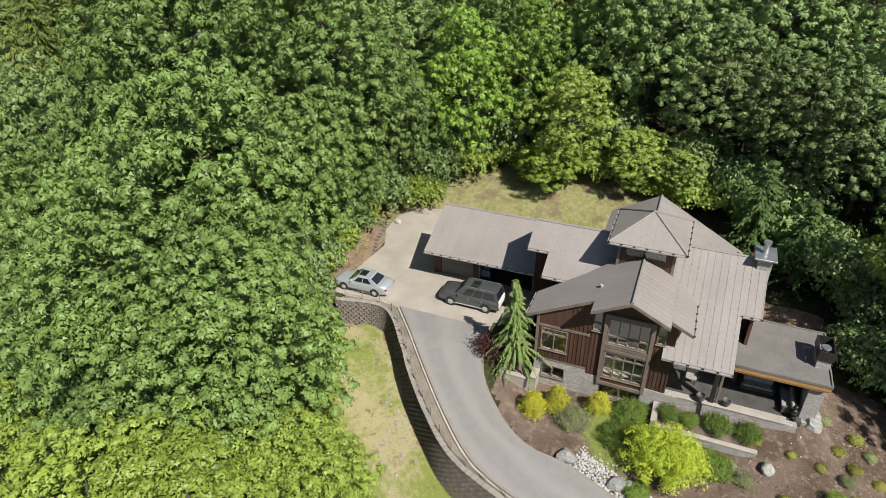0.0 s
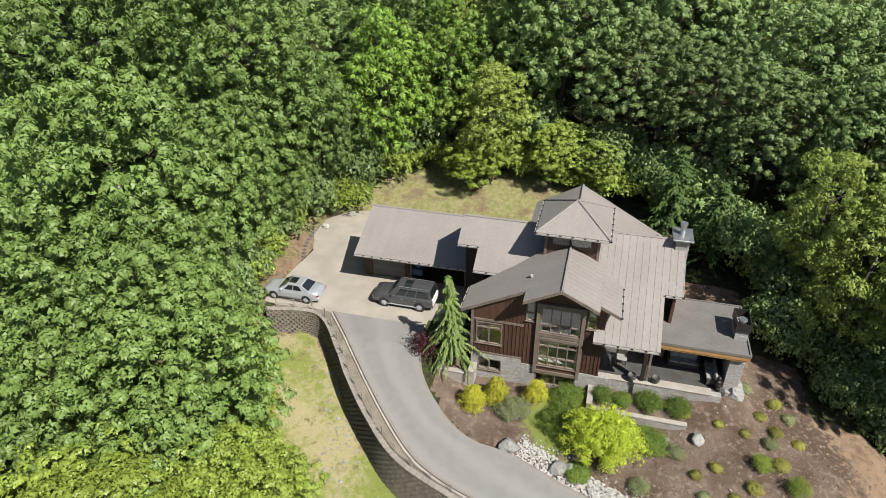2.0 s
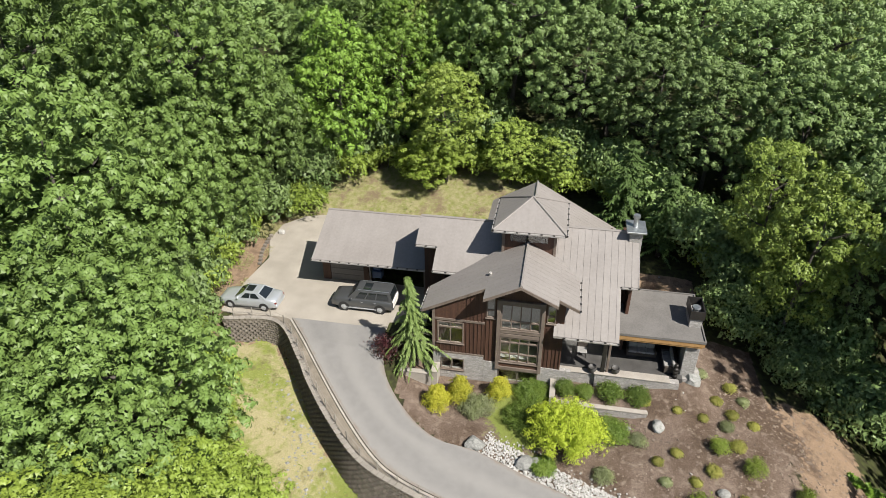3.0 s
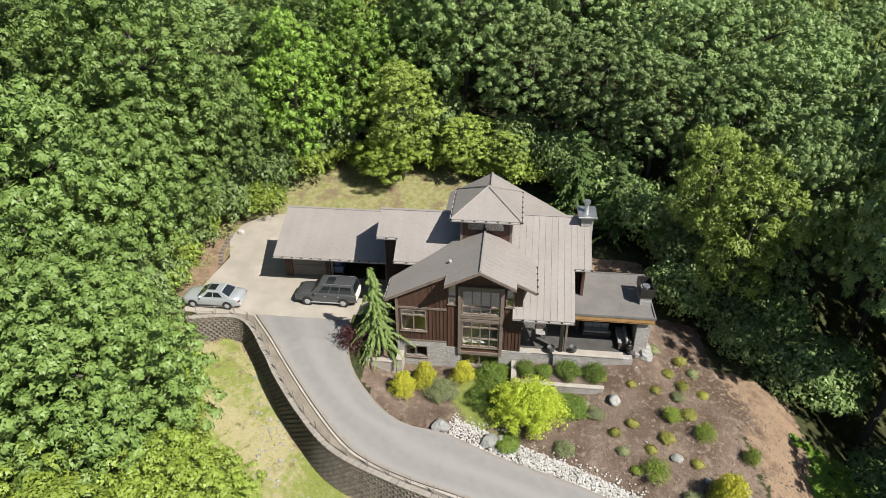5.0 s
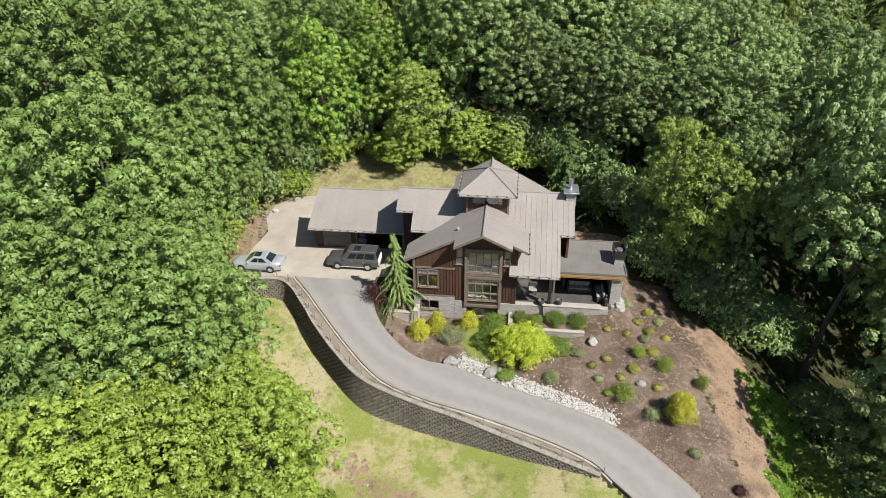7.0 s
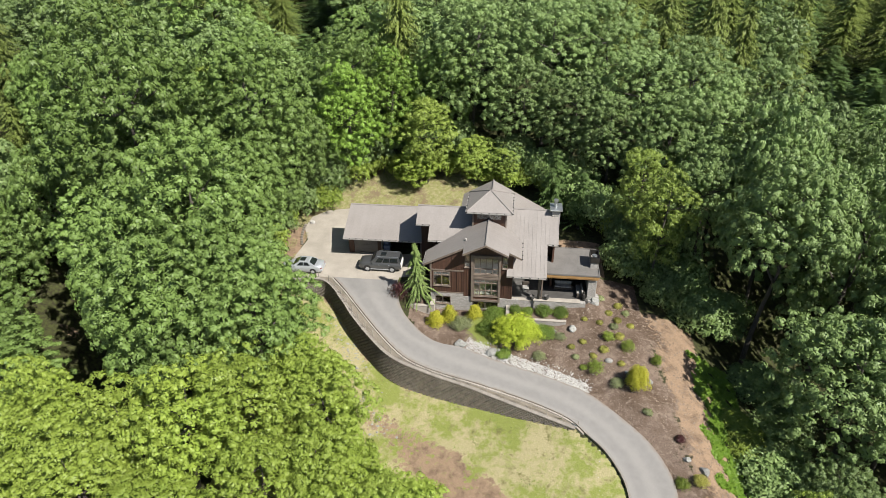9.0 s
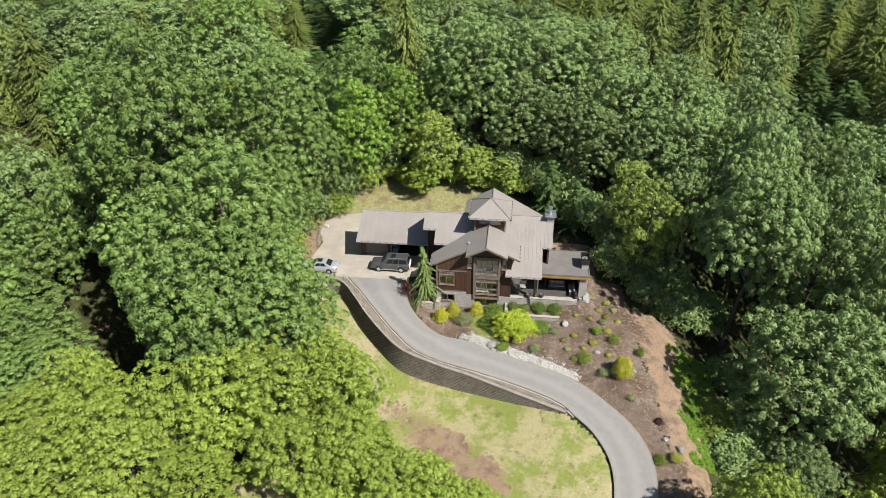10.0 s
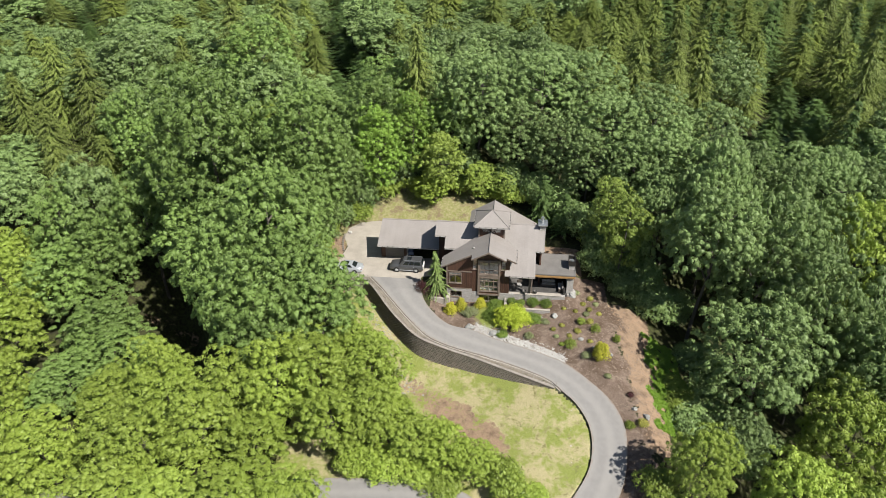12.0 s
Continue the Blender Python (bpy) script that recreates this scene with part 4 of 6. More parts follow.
# ---- trees ----
def leaf_mesh(name, base, out, size, rng, droop=0.25, width=0.62, fold=0.18, simple=False, face=None):
    """One folded kite a leaf (simple: one pointed blade): base points, the ways the leaves point, and their lengths."""
    n = len(base)
    up = (np.tile([0, 0, 1.0], (n, 1)) if face is None else face) + rng.normal(0, 0.2, (n, 3))
    side = np.cross(out, up)
    side /= np.linalg.norm(side, axis=1, keepdims=True) + 1e-9
    nrm = np.cross(side, out)
    s = size[:, None]
    mid = base + out * s * 0.45 + nrm * s * 0.08
    tip = base + out * s - np.array([0, 0, 1.0]) * s * droop
    l, r = mid - side * s * width / 2 - nrm * s * fold, mid + side * s * width / 2 - nrm * s * fold
    if simple:
        back = base - out * s * 0.12
        v = np.stack([back - side * s * width * 0.42, tip, back + side * s * width * 0.42], 1).reshape(-1, 3)
        f = np.arange(n * 3).reshape(-1, 3)
    else:
        v = np.stack([base, l, tip, r], 1).reshape(-1, 3)
        i = np.arange(n) * 4
        f = np.stack([np.stack([i, i + 1, i + 2], 1), np.stack([i, i + 2, i + 3], 1)], 1).reshape(-1, 3)
    me = bpy.data.meshes.new(name)
    me.vertices.add(len(v))
    me.vertices.foreach_set("co", v.astype(np.float32).ravel())
    me.loops.add(f.size)
    me.loops.foreach_set("vertex_index", f.astype(np.int32).ravel())
    me.polygons.add(len(f))
    me.polygons.foreach_set("loop_start", np.arange(0, f.size, 3, dtype=np.int32))
    me.update(calc_edges=True)
    return me


def unit(v):
    return v / (np.linalg.norm(v, axis=-1, keepdims=True) + 1e-9)


def broad_crown(rng, radius, height, lobes, sprigs, leaves, size, low=-0.55, lobe_r=0.30, spread=0.0, uneven=0.58, dome=0.6, reach=1.0, cap=0.95, flat=0.75, loose=0.12):
    """Clumps of leaves like small uneven parasols, in tiers on the outer faces of rounded lobes, which sit on an uneven egg. Its middle is the origin."""
    spread = spread or size * 2.3
    k = np.arange(lobes) + 0.5
    zc = 1 - (1 - low) * k / lobes
    an = k * 2.39996 + rng.uniform(0, 0.5, lobes)
    rc = np.sqrt(np.maximum(1 - zc * zc, 0))
    c = np.stack([rc * np.cos(an), rc * np.sin(an), zc], 1)
    c *= (rng.uniform(uneven, 1.06, lobes))[:, None]
    ext = np.array([radius, radius, height])
    centre = c * ext * 0.80
    lr = radius * lobe_r * rng.uniform(0.65, 1.4, lobes)
    n = lobes * sprigs
    li = np.repeat(np.arange(lobes), sprigs)
    q = (np.tile(np.arange(sprigs), lobes) + rng.uniform(0.0, 1.0, n)) / sprigs
    ct = 1 - cap * q
    an = np.tile(np.arange(sprigs) * 2.39996, lobes) + np.repeat(rng.uniform(0, 6.28, lobes), sprigs) + rng.normal(0, 0.35, n)
    st = np.sqrt(np.maximum(1 - ct * ct, 0))
    pole = unit(unit(c) * 0.85 + np.array([0, 0, 0.7]))[li]
    e1 = unit(np.cross(pole, np.array([0.31, 0.52, 0.12])))
    e2 = np.cross(pole, e1)
    d = pole * ct[:, None] + e1 * (st * np.cos(an))[:, None] + e2 * (st * np.sin(an))[:, None]
    p = centre[li] + d * lr[li][:, None] * np.array([1.15, 1.15, flat]) * rng.uniform(1 - loose, 1 + loose, n)[:, None]
    # every clump a flattened dome of overlapping leaves, each leaf lying along the dome
    m = n * leaves
    si = np.repeat(np.arange(n), leaves)
    a = rng.uniform(0, 6.28, m)
    cz = 1 - reach * rng.uniform(0, 1, m)
    sz = np.sqrt(np.maximum(1 - cz * cz, 0))
    axis = unit(d * 0.55 + np.array([0, 0, 0.75]) + rng.normal(0, 0.2, (n, 3)))[si]
    t1 = unit(np.cross(axis, np.array([0.3, 0.5, 0.1])))
    t2 = np.cross(axis, t1)
    rad = t1 * np.cos(a)[:, None] + t2 * np.sin(a)[:, None]
    ph = np.repeat(rng.uniform(0, 6.28, n), leaves)
    sp = spread * np.repeat(rng.uniform(0.6, 1.3, n), leaves) * (1 + 0.3 * np.sin(3 * a + ph))
    face = rad * sz[:, None] + axis * cz[:, None]
    base = p[si] + (rad * sz[:, None] + axis * (cz * dome)[:, None]) * sp[:, None] + rng.normal(0, size * 0.22, (m, 3))
    turn = rng.uniform(-1.0, 1.0, m)
    down = rad * cz[:, None] - axis * sz[:, None]
    out = unit(down * np.cos(turn)[:, None] + np.cross(face, down) * np.sin(turn)[:, None] + face * 0.12 + rng.normal(0, 0.16, (m, 3)))
    # the shaded foliage inside: sprays under every clump and in the heart of every lobe
    g, h = n * 3, lobes * 24
    gi, hi = np.repeat(np.arange(n), 3), np.repeat(np.arange(lobes), 24)
    b2 = p[gi] - axis[::leaves][gi] * spread * 0.7 + rng.normal(0, spread * 0.25, (g, 3))
    b3 = centre[hi] * 0.88 + rng.normal(0, 1, (h, 3)) * (lr * 0.34)[hi][:, None]
    o2 = unit(rng.normal(0, 1, (g + h, 3)) * np.array([1, 1, 0.4]))
    s2 = np.concatenate([size * rng.uniform(0.8, 1.2, g), np.minimum(lr[hi] * 0.4, size * 1.7) * rng.uniform(0.7, 1.1, h)])
    up = np.tile([0, 0, 1.0], (g + h, 1))
    return np.concatenate([base, b2, b3]), np.concatenate([out, o2]), np.concatenate([size * rng.uniform(0.7, 1.25, m), s2]), np.concatenate([face, up])


def limbs(rng, height, radius, crown_mid, n, r0):
    bm = bmesh.new()
    pts, p = [], Vector((0, 0, -0.6))
    for i in range(6):
        pts.append(p.copy())
        p = p + Vector((rng.uniform(-0.25, 0.25), rng.uniform(-0.25, 0.25), (height * 0.82 + 0.6) / 5))
    for i in range(5):
        tube(bm, pts[i], pts[i + 1], r0 * (1 - i * 0.17), r0 * (1 - (i + 1) * 0.17), 8)
    for i in range(n):
        a, h = i * 2.4 + rng.uniform(0, 0.6), crown_mid * rng.uniform(0.65, 1.2)
        s = pts[0].lerp(pts[5], min(h / (height * 0.82), 0.95))
        e = s + Vector((math.cos(a), math.sin(a), rng.uniform(0.25, 0.8))) * radius * rng.uniform(0.45, 0.8)
        mid = s.lerp(e, 0.5) + Vector((0, 0, -0.2))
        tube(bm, s, mid, r0 * 0.42, r0 * 0.26, 6)
        tube(bm, mid, e, r0 * 0.26, r0 * 0.08, 5)
    return bm


def broad_tree(name, seed, height, radius, leaf, lobes, sprigs, leaves, size, label, low=-0.55, cat="tree", lobe_r=0.30, share=0.62, spread=0.0):
    rng = np.random.default_rng(seed)
    tree = thing(name, (0, 0, 0), label, cat)
    half = height * share / 2
    mid = height - half
    b, o, s, f = broad_crown(rng, radius, half, lobes, sprigs, leaves, size, low, lobe_r, spread)
    b[:, 2] += mid
    mesh_part("crown", leaf_mesh("crown", b, o, s, rng, droop=0.06, width=1.05, simple=True, face=f), leaf, tree)
    part("trunk", limbs(rng, height, radius, mid, 7, max(0.08, height * 0.014)), "bark", tree)
    return tree


def conifer_tree(name, seed, height, radius, leaf, whorls, per, sprays, size, label, droop=0.35, base=0.12, cat="tree", shape=0.85, hang=0.25, loose=0.0):
    rng = np.random.default_rng(seed)
    tree = thing(name, (0, 0, 0), label, cat)
    B, O, S = [], [], []
    bm = bmesh.new()
    tube(bm, (0, 0, -0.5), (0, 0, height * 0.6), height * 0.013, height * 0.006, 8)
    tube(bm, (0, 0, height * 0.6), (0, 0, height * 0.985), height * 0.006, 0.01, 6)
    for w in range(whorls):
        f = (w + 0.5) / whorls
        z = height * (base + (1 - base) * f)
        R = radius * (1 - f) ** shape * rng.uniform(0.8, 1.15) + 0.12
        for k in range(per):
            a = 2 * math.pi * k / per + w * 1.1 + rng.uniform(-0.3, 0.3)
            ln = R * rng.uniform(0.7 - 0.2 * loose, 1.12)
            z = height * min(base + (1 - base) * (f + loose * rng.uniform(-0.6, 0.6) / whorls * 3), 0.99)
            d = np.array([math.cos(a), math.sin(a), 0.0])
            side = np.array([-d[1], d[0], 0.0])
            n = max(3, int(sprays * (0.35 + 0.65 * ln / radius)))
            t = np.linspace(0.18, 1.0, n)
            path = d * (t * ln)[:, None] + np.array([0, 0, 1.0]) * (z + 0.18 * ln * t - droop * ln * t ** 2)[:, None]
            for sgn in (-1, 1):
                B.append(path + rng.normal(0, size * 0.1, path.shape))
                O.append(unit(d * 0.75 + side * sgn * rng.uniform(0.4, 1.0, (n, 1)) + np.array([0, 0, -hang]) + rng.normal(0, 0.12 + 0.2 * loose, (n, 3))))
                S.append(size * (1.25 - 0.6 * t) * rng.uniform(0.8, 1.25, n))
            B.append(path[-1:]), O.append(unit(d + np.array([0, 0, -0.4]))[None]), S.append(np.array([size * 0.8]))
            if k % 2 == 0:
                tube(bm, (0, 0, z), tuple(path[-1] * np.array([0.8, 0.8, 1])), 0.02 + 0.02 * ln / radius, 0.01, 4)
    mesh_part("crown", leaf_mesh("crown", np.concatenate(B), np.concatenate(O), np.concatenate(S), rng, 0.3, 0.5, 0.1, simple=True), leaf, tree)
    part("trunk", bm, "bark", tree)
    return tree


MAPLE, COOL = "tall bigleaf maple with a dense green crown", "tall maple with cool green leaves"
KINDS = {
    "grand": [broad_tree("maple_tree", 111 + i, 32, 8.4, "maple", 64, 13, 72, 0.25, "very tall broad maple with a heaped green crown", -0.75, lobe_r=0.27, share=0.84, spread=0.5) for i in range(2)],
    "near": [broad_tree("maple_tree", 91 + i, 22, 6.6, "maple", 46, 12, 74, 0.22, MAPLE, -0.7, lobe_r=0.3, share=0.88, spread=0.45) for i in range(3)],
    "cool": [broad_tree("maple_tree", 97 + i, 22, 6.6, "maple_blue", 44, 13, 84, 0.205, COOL, -0.7, lobe_r=0.3, share=0.84, spread=0.41) for i in range(2)],
    "canopy": [broad_tree("maple_tree", 151, 24, 6.0, "maple_blue", 40, 13, 84, 0.205, "tall maple whose cool green crown stands over dark shade", -0.55, lobe_r=0.3, share=0.58, spread=0.41)],
    "maple": [broad_tree("maple_tree", 11 + i, 22, 6.6, "maple", 42, 11, 62, 0.245, MAPLE, -0.75, lobe_r=0.3, share=0.86, spread=0.48) for i in range(2)],
    "high": [broad_tree("maple_tree", 21 + i, 24, 6.4, "maple_blue", 38, 12, 78, 0.215, "tall maple with open cool green clumps above dark shade", -0.75, lobe_r=0.3, share=0.84, spread=0.42) for i in range(3)],
    "bright": [broad_tree("young_tree", 131, 18, 4.6, "bright", 40, 10, 56, 0.205, "tall young broadleaf tree with vivid green leaves", -0.9, lobe_r=0.3, share=0.92, spread=0.4)],
    "yellow": [broad_tree("young_tree", 135, 14, 3.2, "yellow", 36, 9, 52, 0.15, "slender open tree with yellow-green leaves", -0.92, lobe_r=0.28, share=0.95, spread=0.33)],
    "alder": [broad_tree("alder_tree", 31 + i, 15, 3.6, "alder", 40, 11, 66, 0.145, "slender alder with yellow-green leaves", -0.85, lobe_r=0.31, share=0.9, spread=0.33) for i in range(3)],
    "round": [broad_tree("lime_tree", 141, 13, 4.7, "round", 46, 11, 72, 0.155, "round-crowned broadleaf tree beside the driveway", -0.9, lobe_r=0.3, share=0.92, spread=0.36)],
    "lime": [broad_tree("young_tree", 41 + i, 9, 3.0, "lime", 32, 10, 56, 0.15, "young broadleaf tree with bright yellow-green leaves", -0.8, lobe_r=0.31, share=0.92, spread=0.34) for i in range(2)],
    "sparse": [broad_tree("alder_tree", 46 + i, 15, 3.6, "sparse", 28, 10, 50, 0.16, "thin-leaved alder with open yellow-green crown", -0.9, lobe_r=0.27, share=0.88, spread=0.36) for i in range(2)],
    "bush": [broad_tree("forest_bush", 51 + i, 3.4, 2.4, "alder", 20, 9, 24, 0.2, "rough green thicket at the forest edge", -0.3, "bush", 0.34, 0.97, 0.42) for i in range(2)],
    "shade": [broad_tree("forest_bush", 56 + i, 4.4, 2.8, "maple_blue", 22, 8, 24, 0.25, "green thicket under the forest edge", -0.3, "bush", 0.34, 0.97, 0.5) for i in range(2)],
    "fir": [conifer_tree("fir_tree", 61 + i, 24, 3.6, "needle", 30, 8, 9, 0.55, "dark green fir with layered branches", 0.2, hang=0.5, loose=0.8) for i in range(2)],
    "far": [broad_tree("maple_tree", 81 + i, 22, 6.6, "maple_blue", 36, 9, 46, 0.34, "tall maple of the wooded hillside beyond", -0.6, lobe_r=0.3, share=0.8, spread=0.62) for i in range(2)],
    "far_cedar": [conifer_tree("cedar_tree", 71 + i, 26, 4.6, "cedar", 44, 13, 16, 0.42, "tall cedar with drooping olive-green fronds", 0.5, 0.08, shape=0.6, hang=1.2, loose=1.0) for i in range(3)],
}
BASE_H = {"canopy": 24, "grand": 32, "cool": 22, "high": 24, "bright": 18, "yellow": 14, "round": 13, "sparse": 15, "shade": 4.4, "near": 22, "maple": 22, "alder": 15, "lime": 9, "bush": 3.4, "fir": 24, "far": 22, "far_cedar": 26}
BASE_R = {"canopy": 6.0, "grand": 8.4, "cool": 6.6, "high": 6.4, "bright": 4.6, "yellow": 3.2, "round": 4.7, "sparse": 3.6, "shade": 2.8, "near": 6.6, "maple": 6.6, "alder": 3.6, "lime": 3.0, "bush": 2.4, "fir": 3.6, "far": 6.6, "far_cedar": 4.6}
GROUP = {"canopy": "maples of the forest", "grand": "maples of the forest", "cool": "maples of the forest", "high": "maples of the forest", "near": "maples of the forest", "maple": "maples of the forest", "far": "maples of the forest", "bright": "young trees of the forest",
         "yellow": "young trees of the forest", "lime": "young trees of the forest", "round": "young trees of the forest", "sparse": "alders of the forest", "alder": "alders of the forest", "shade": "thicket at the forest edge",
         "bush": "thicket at the forest edge", "fir": "firs of the forest", "far_cedar": "cedars of the forest"}
planted = []
used = set()


def plant(kind, x, y, top=None, radius=None, tall=None):
    pick = random.randrange(len(KINDS[kind]))
    z = land_z(x, y)
    tall = tall if tall else top - z
    sz = tall / BASE_H[kind]
    sx = radius / BASE_R[kind] if radius else sz
    proto = KINDS[kind][pick]
    m = pose(x, y, z - 0.1, random.uniform(-3, 3), random.uniform(-3, 3), random.uniform(0, 360))
    if (kind, pick) not in used:
        used.add((kind, pick))
        ob = proto
        ob.matrix_basis = m
    else:
        ob = copy_thing(proto, m)
    ob.scale = (sx * random.uniform(0.93, 1.07), sx * random.uniform(0.93, 1.07), sz)
    tagged(ob, group=GROUP[kind])
    planted.append((x, y, z + tall, radius or BASE_R[kind] * sx))


# the trees that can be told apart: kind, x, y, height of the top, crown radius
for row in (
    # the tall stand beside the apron, from the far end to the near
    ("grand", -42, 10, 31, 8.8), ("grand", -28, 14, 26.5, 7.6), ("near", -30, -2.5, 20.5, 6.8), ("near", -27.4, 5.5, 15.5, 4.4), ("near", -24.6, -7.5, 14.8, 5.9),
    ("near", -27.5, -14.0, 14.5, 6.0), ("near", -20.2, -11.6, 13.2, 5.3), ("near", -33, -9.5, 15, 5.2), ("near", -24.5, -17, 8.5, 4.0), ("near", -28.0, 11.0, 15.0, 4.2), ("near", -25.8, 19.5, 16.5, 4.4), ("alder", -14.6, -13.6, 4.6, 2.8),
    # behind the bank
    ("bright", -19.8, 24.8, 19.5, 4.2), ("bright", -14.8, 28.5, 20.5, 4.6), ("fir", -22.0, 21.8, 9.5, 2.6), ("yellow", -9.6, 25.3, 15.5, 3.7), ("lime", -11.0, 24.2, 7.5, 2.8), ("yellow", -3.0, 25.6, 9.5, 2.8), ("sparse", 1.0, 25.0, 8.5, 2.8), ("fir", 7.6, 19.2, 10.0, 3.2), ("fir", 10.8, 17.0, 8.0, 2.8),
    ("maple", -22, 31, 22, 5.5), ("maple", -8.5, 31.5, 21, 5.0), ("far_cedar", -14.3, 38.5, 28.5, 5.6), ("maple", -20, 42, 23, 6.0),
    ("high", -4.3, 32, 27.5, 6.6), ("high", 6.2, 34.5, 26.5, 6.6), ("high", 15, 38, 25.5, 6.5), ("high", 17.5, 28.5, 21.8, 5.8), ("high", 3.0, 28.0, 19.5, 4.6), ("high", 9.8, 25.5, 18.5, 4.8), ("high", 14.5, 22.5, 17.0, 4.6),
    ("high", 20.5, 20.0, 18.5, 5.0), ("high", 26.5, 21.5, 20.0, 5.6), ("high", 25, 31, 22.5, 6.0), ("high", 34, 17, 20.5, 6.2), ("high", 35, 30, 20, 6.5), ("high", -1.5, 42, 25, 6.5), ("high", 8, 44, 25, 6.5),
    # beside the mulch slope
    ("sparse", 18.2, 6.6, 14.4, 3.2), ("sparse", 17.2, 11.6, 14.8, 3.0), ("high", 24.0, 9.5, 16.0, 4.2), ("canopy", 28.2, 1.2, 18.3, 5.4), ("cool", 30.5, 9.5, 21.5, 5.8), ("cool", 35.5, 1.5, 18.2, 6.2), ("cool", 33.0, -11.0, 10.8, 6.6),
    ("cool", 40.5, -6.5, 15.5, 5.6), ("cool", 47, -13, 12, 6.0), ("cool", 42, 8, 17, 6.5), ("round", 23.2, -26.5, 5.6, 3.3), ("cool", 30.5, -18.5, -0.5, 3.6), ("round", 33.5, -26.5, 2.5, 5.0), ("round", 41.0, -19, 5.0, 5.2), ("alder", 49, 10, 16, 5.2), ("alder", 39, -30.5, 3.0, 4.6),
    # the alders of the lower slope
    ("alder", -12.0, -18.0, 6.0, 3.7), ("alder", -18.5, -19.5, 8.0, 4.0), ("alder", -23.5, -21.5, 7.5, 4.0), ("alder", -15.3, -16.4, 7.2, 3.3), ("alder", -16.5, -24, 4.0, 3.4), ("alder", -24, -27, 1.5, 3.8), ("alder", -11.5, -22.5, 3.5, 3.0),
    ("alder", -31, -25.5, 4.2, 4.4), ("alder", -36, -22, 3.0, 4.4), ("alder", -41, -25, 1.0, 4.6), ("alder", -36.5, -27.0, 1.5, 3.6), ("alder", -28.5, -21.5, 5.5, 4.2), ("alder", -47, -17, -2.5, 4.5),
    ("lime", -10.0, -22.5, 1.8, 3.0), ("alder", -6.6, -24.0, 0.8, 2.8), ("lime", -3.2, -25.0, 0.0, 2.8), ("alder", 0.4, -26.3, -1.0, 2.5), ("bush", 3.6, -27.4, -2.6, 2.2), ("lime", -3.0, -33.5, -3.5, 3.0), ("lime", -11.0, -34.5, -3.5, 2.6),
    ("alder", -18.5, -33.5, 0.5, 3.6), ("alder", -24.5, -34.5, 0.5, 3.8), ("alder", -31, -34.5, 0.5, 4.0), ("alder", -38, -34, 0.5, 4.2),
    # across the gully
    ("maple", -57, -4, -1.5, 6.0), ("maple", -58, -13, -5.5, 5.6), ("maple", -68, 4, 2.5, 6.4), ("lime", -52.5, -14.5, -7.0, 3.4), ("maple", -57, 13, 13, 6.0), ("maple", -63, 7, 6, 5.4), ("far_cedar", -79, 26, 17, 5.6), ("far_cedar", -72, 16, 14.5, 4.8),
    ("far_cedar", -85, 38, 25, 6.0), ("maple", -66, 28, 20, 5.0), ("far_cedar", -76, 34, 24, 5.6), ("maple", -48, 50, 27, 7.0), ("far_cedar", -57, 56, 30, 5.8), ("far_cedar", -50, 66, 30, 5.8),
    # the cedars further up
    ("far_cedar", 24, 49, 25.5, 5.4), ("far_cedar", 29.5, 43, 23.5, 5.0), ("far_cedar", 36, 47, 22, 5.2), ("far_cedar", 33, 58, 22, 5.4), ("far", 43.5, 60, 20.5, 6.5), ("far_cedar", 20, 58, 26, 5.4),
):
    plant(*row)


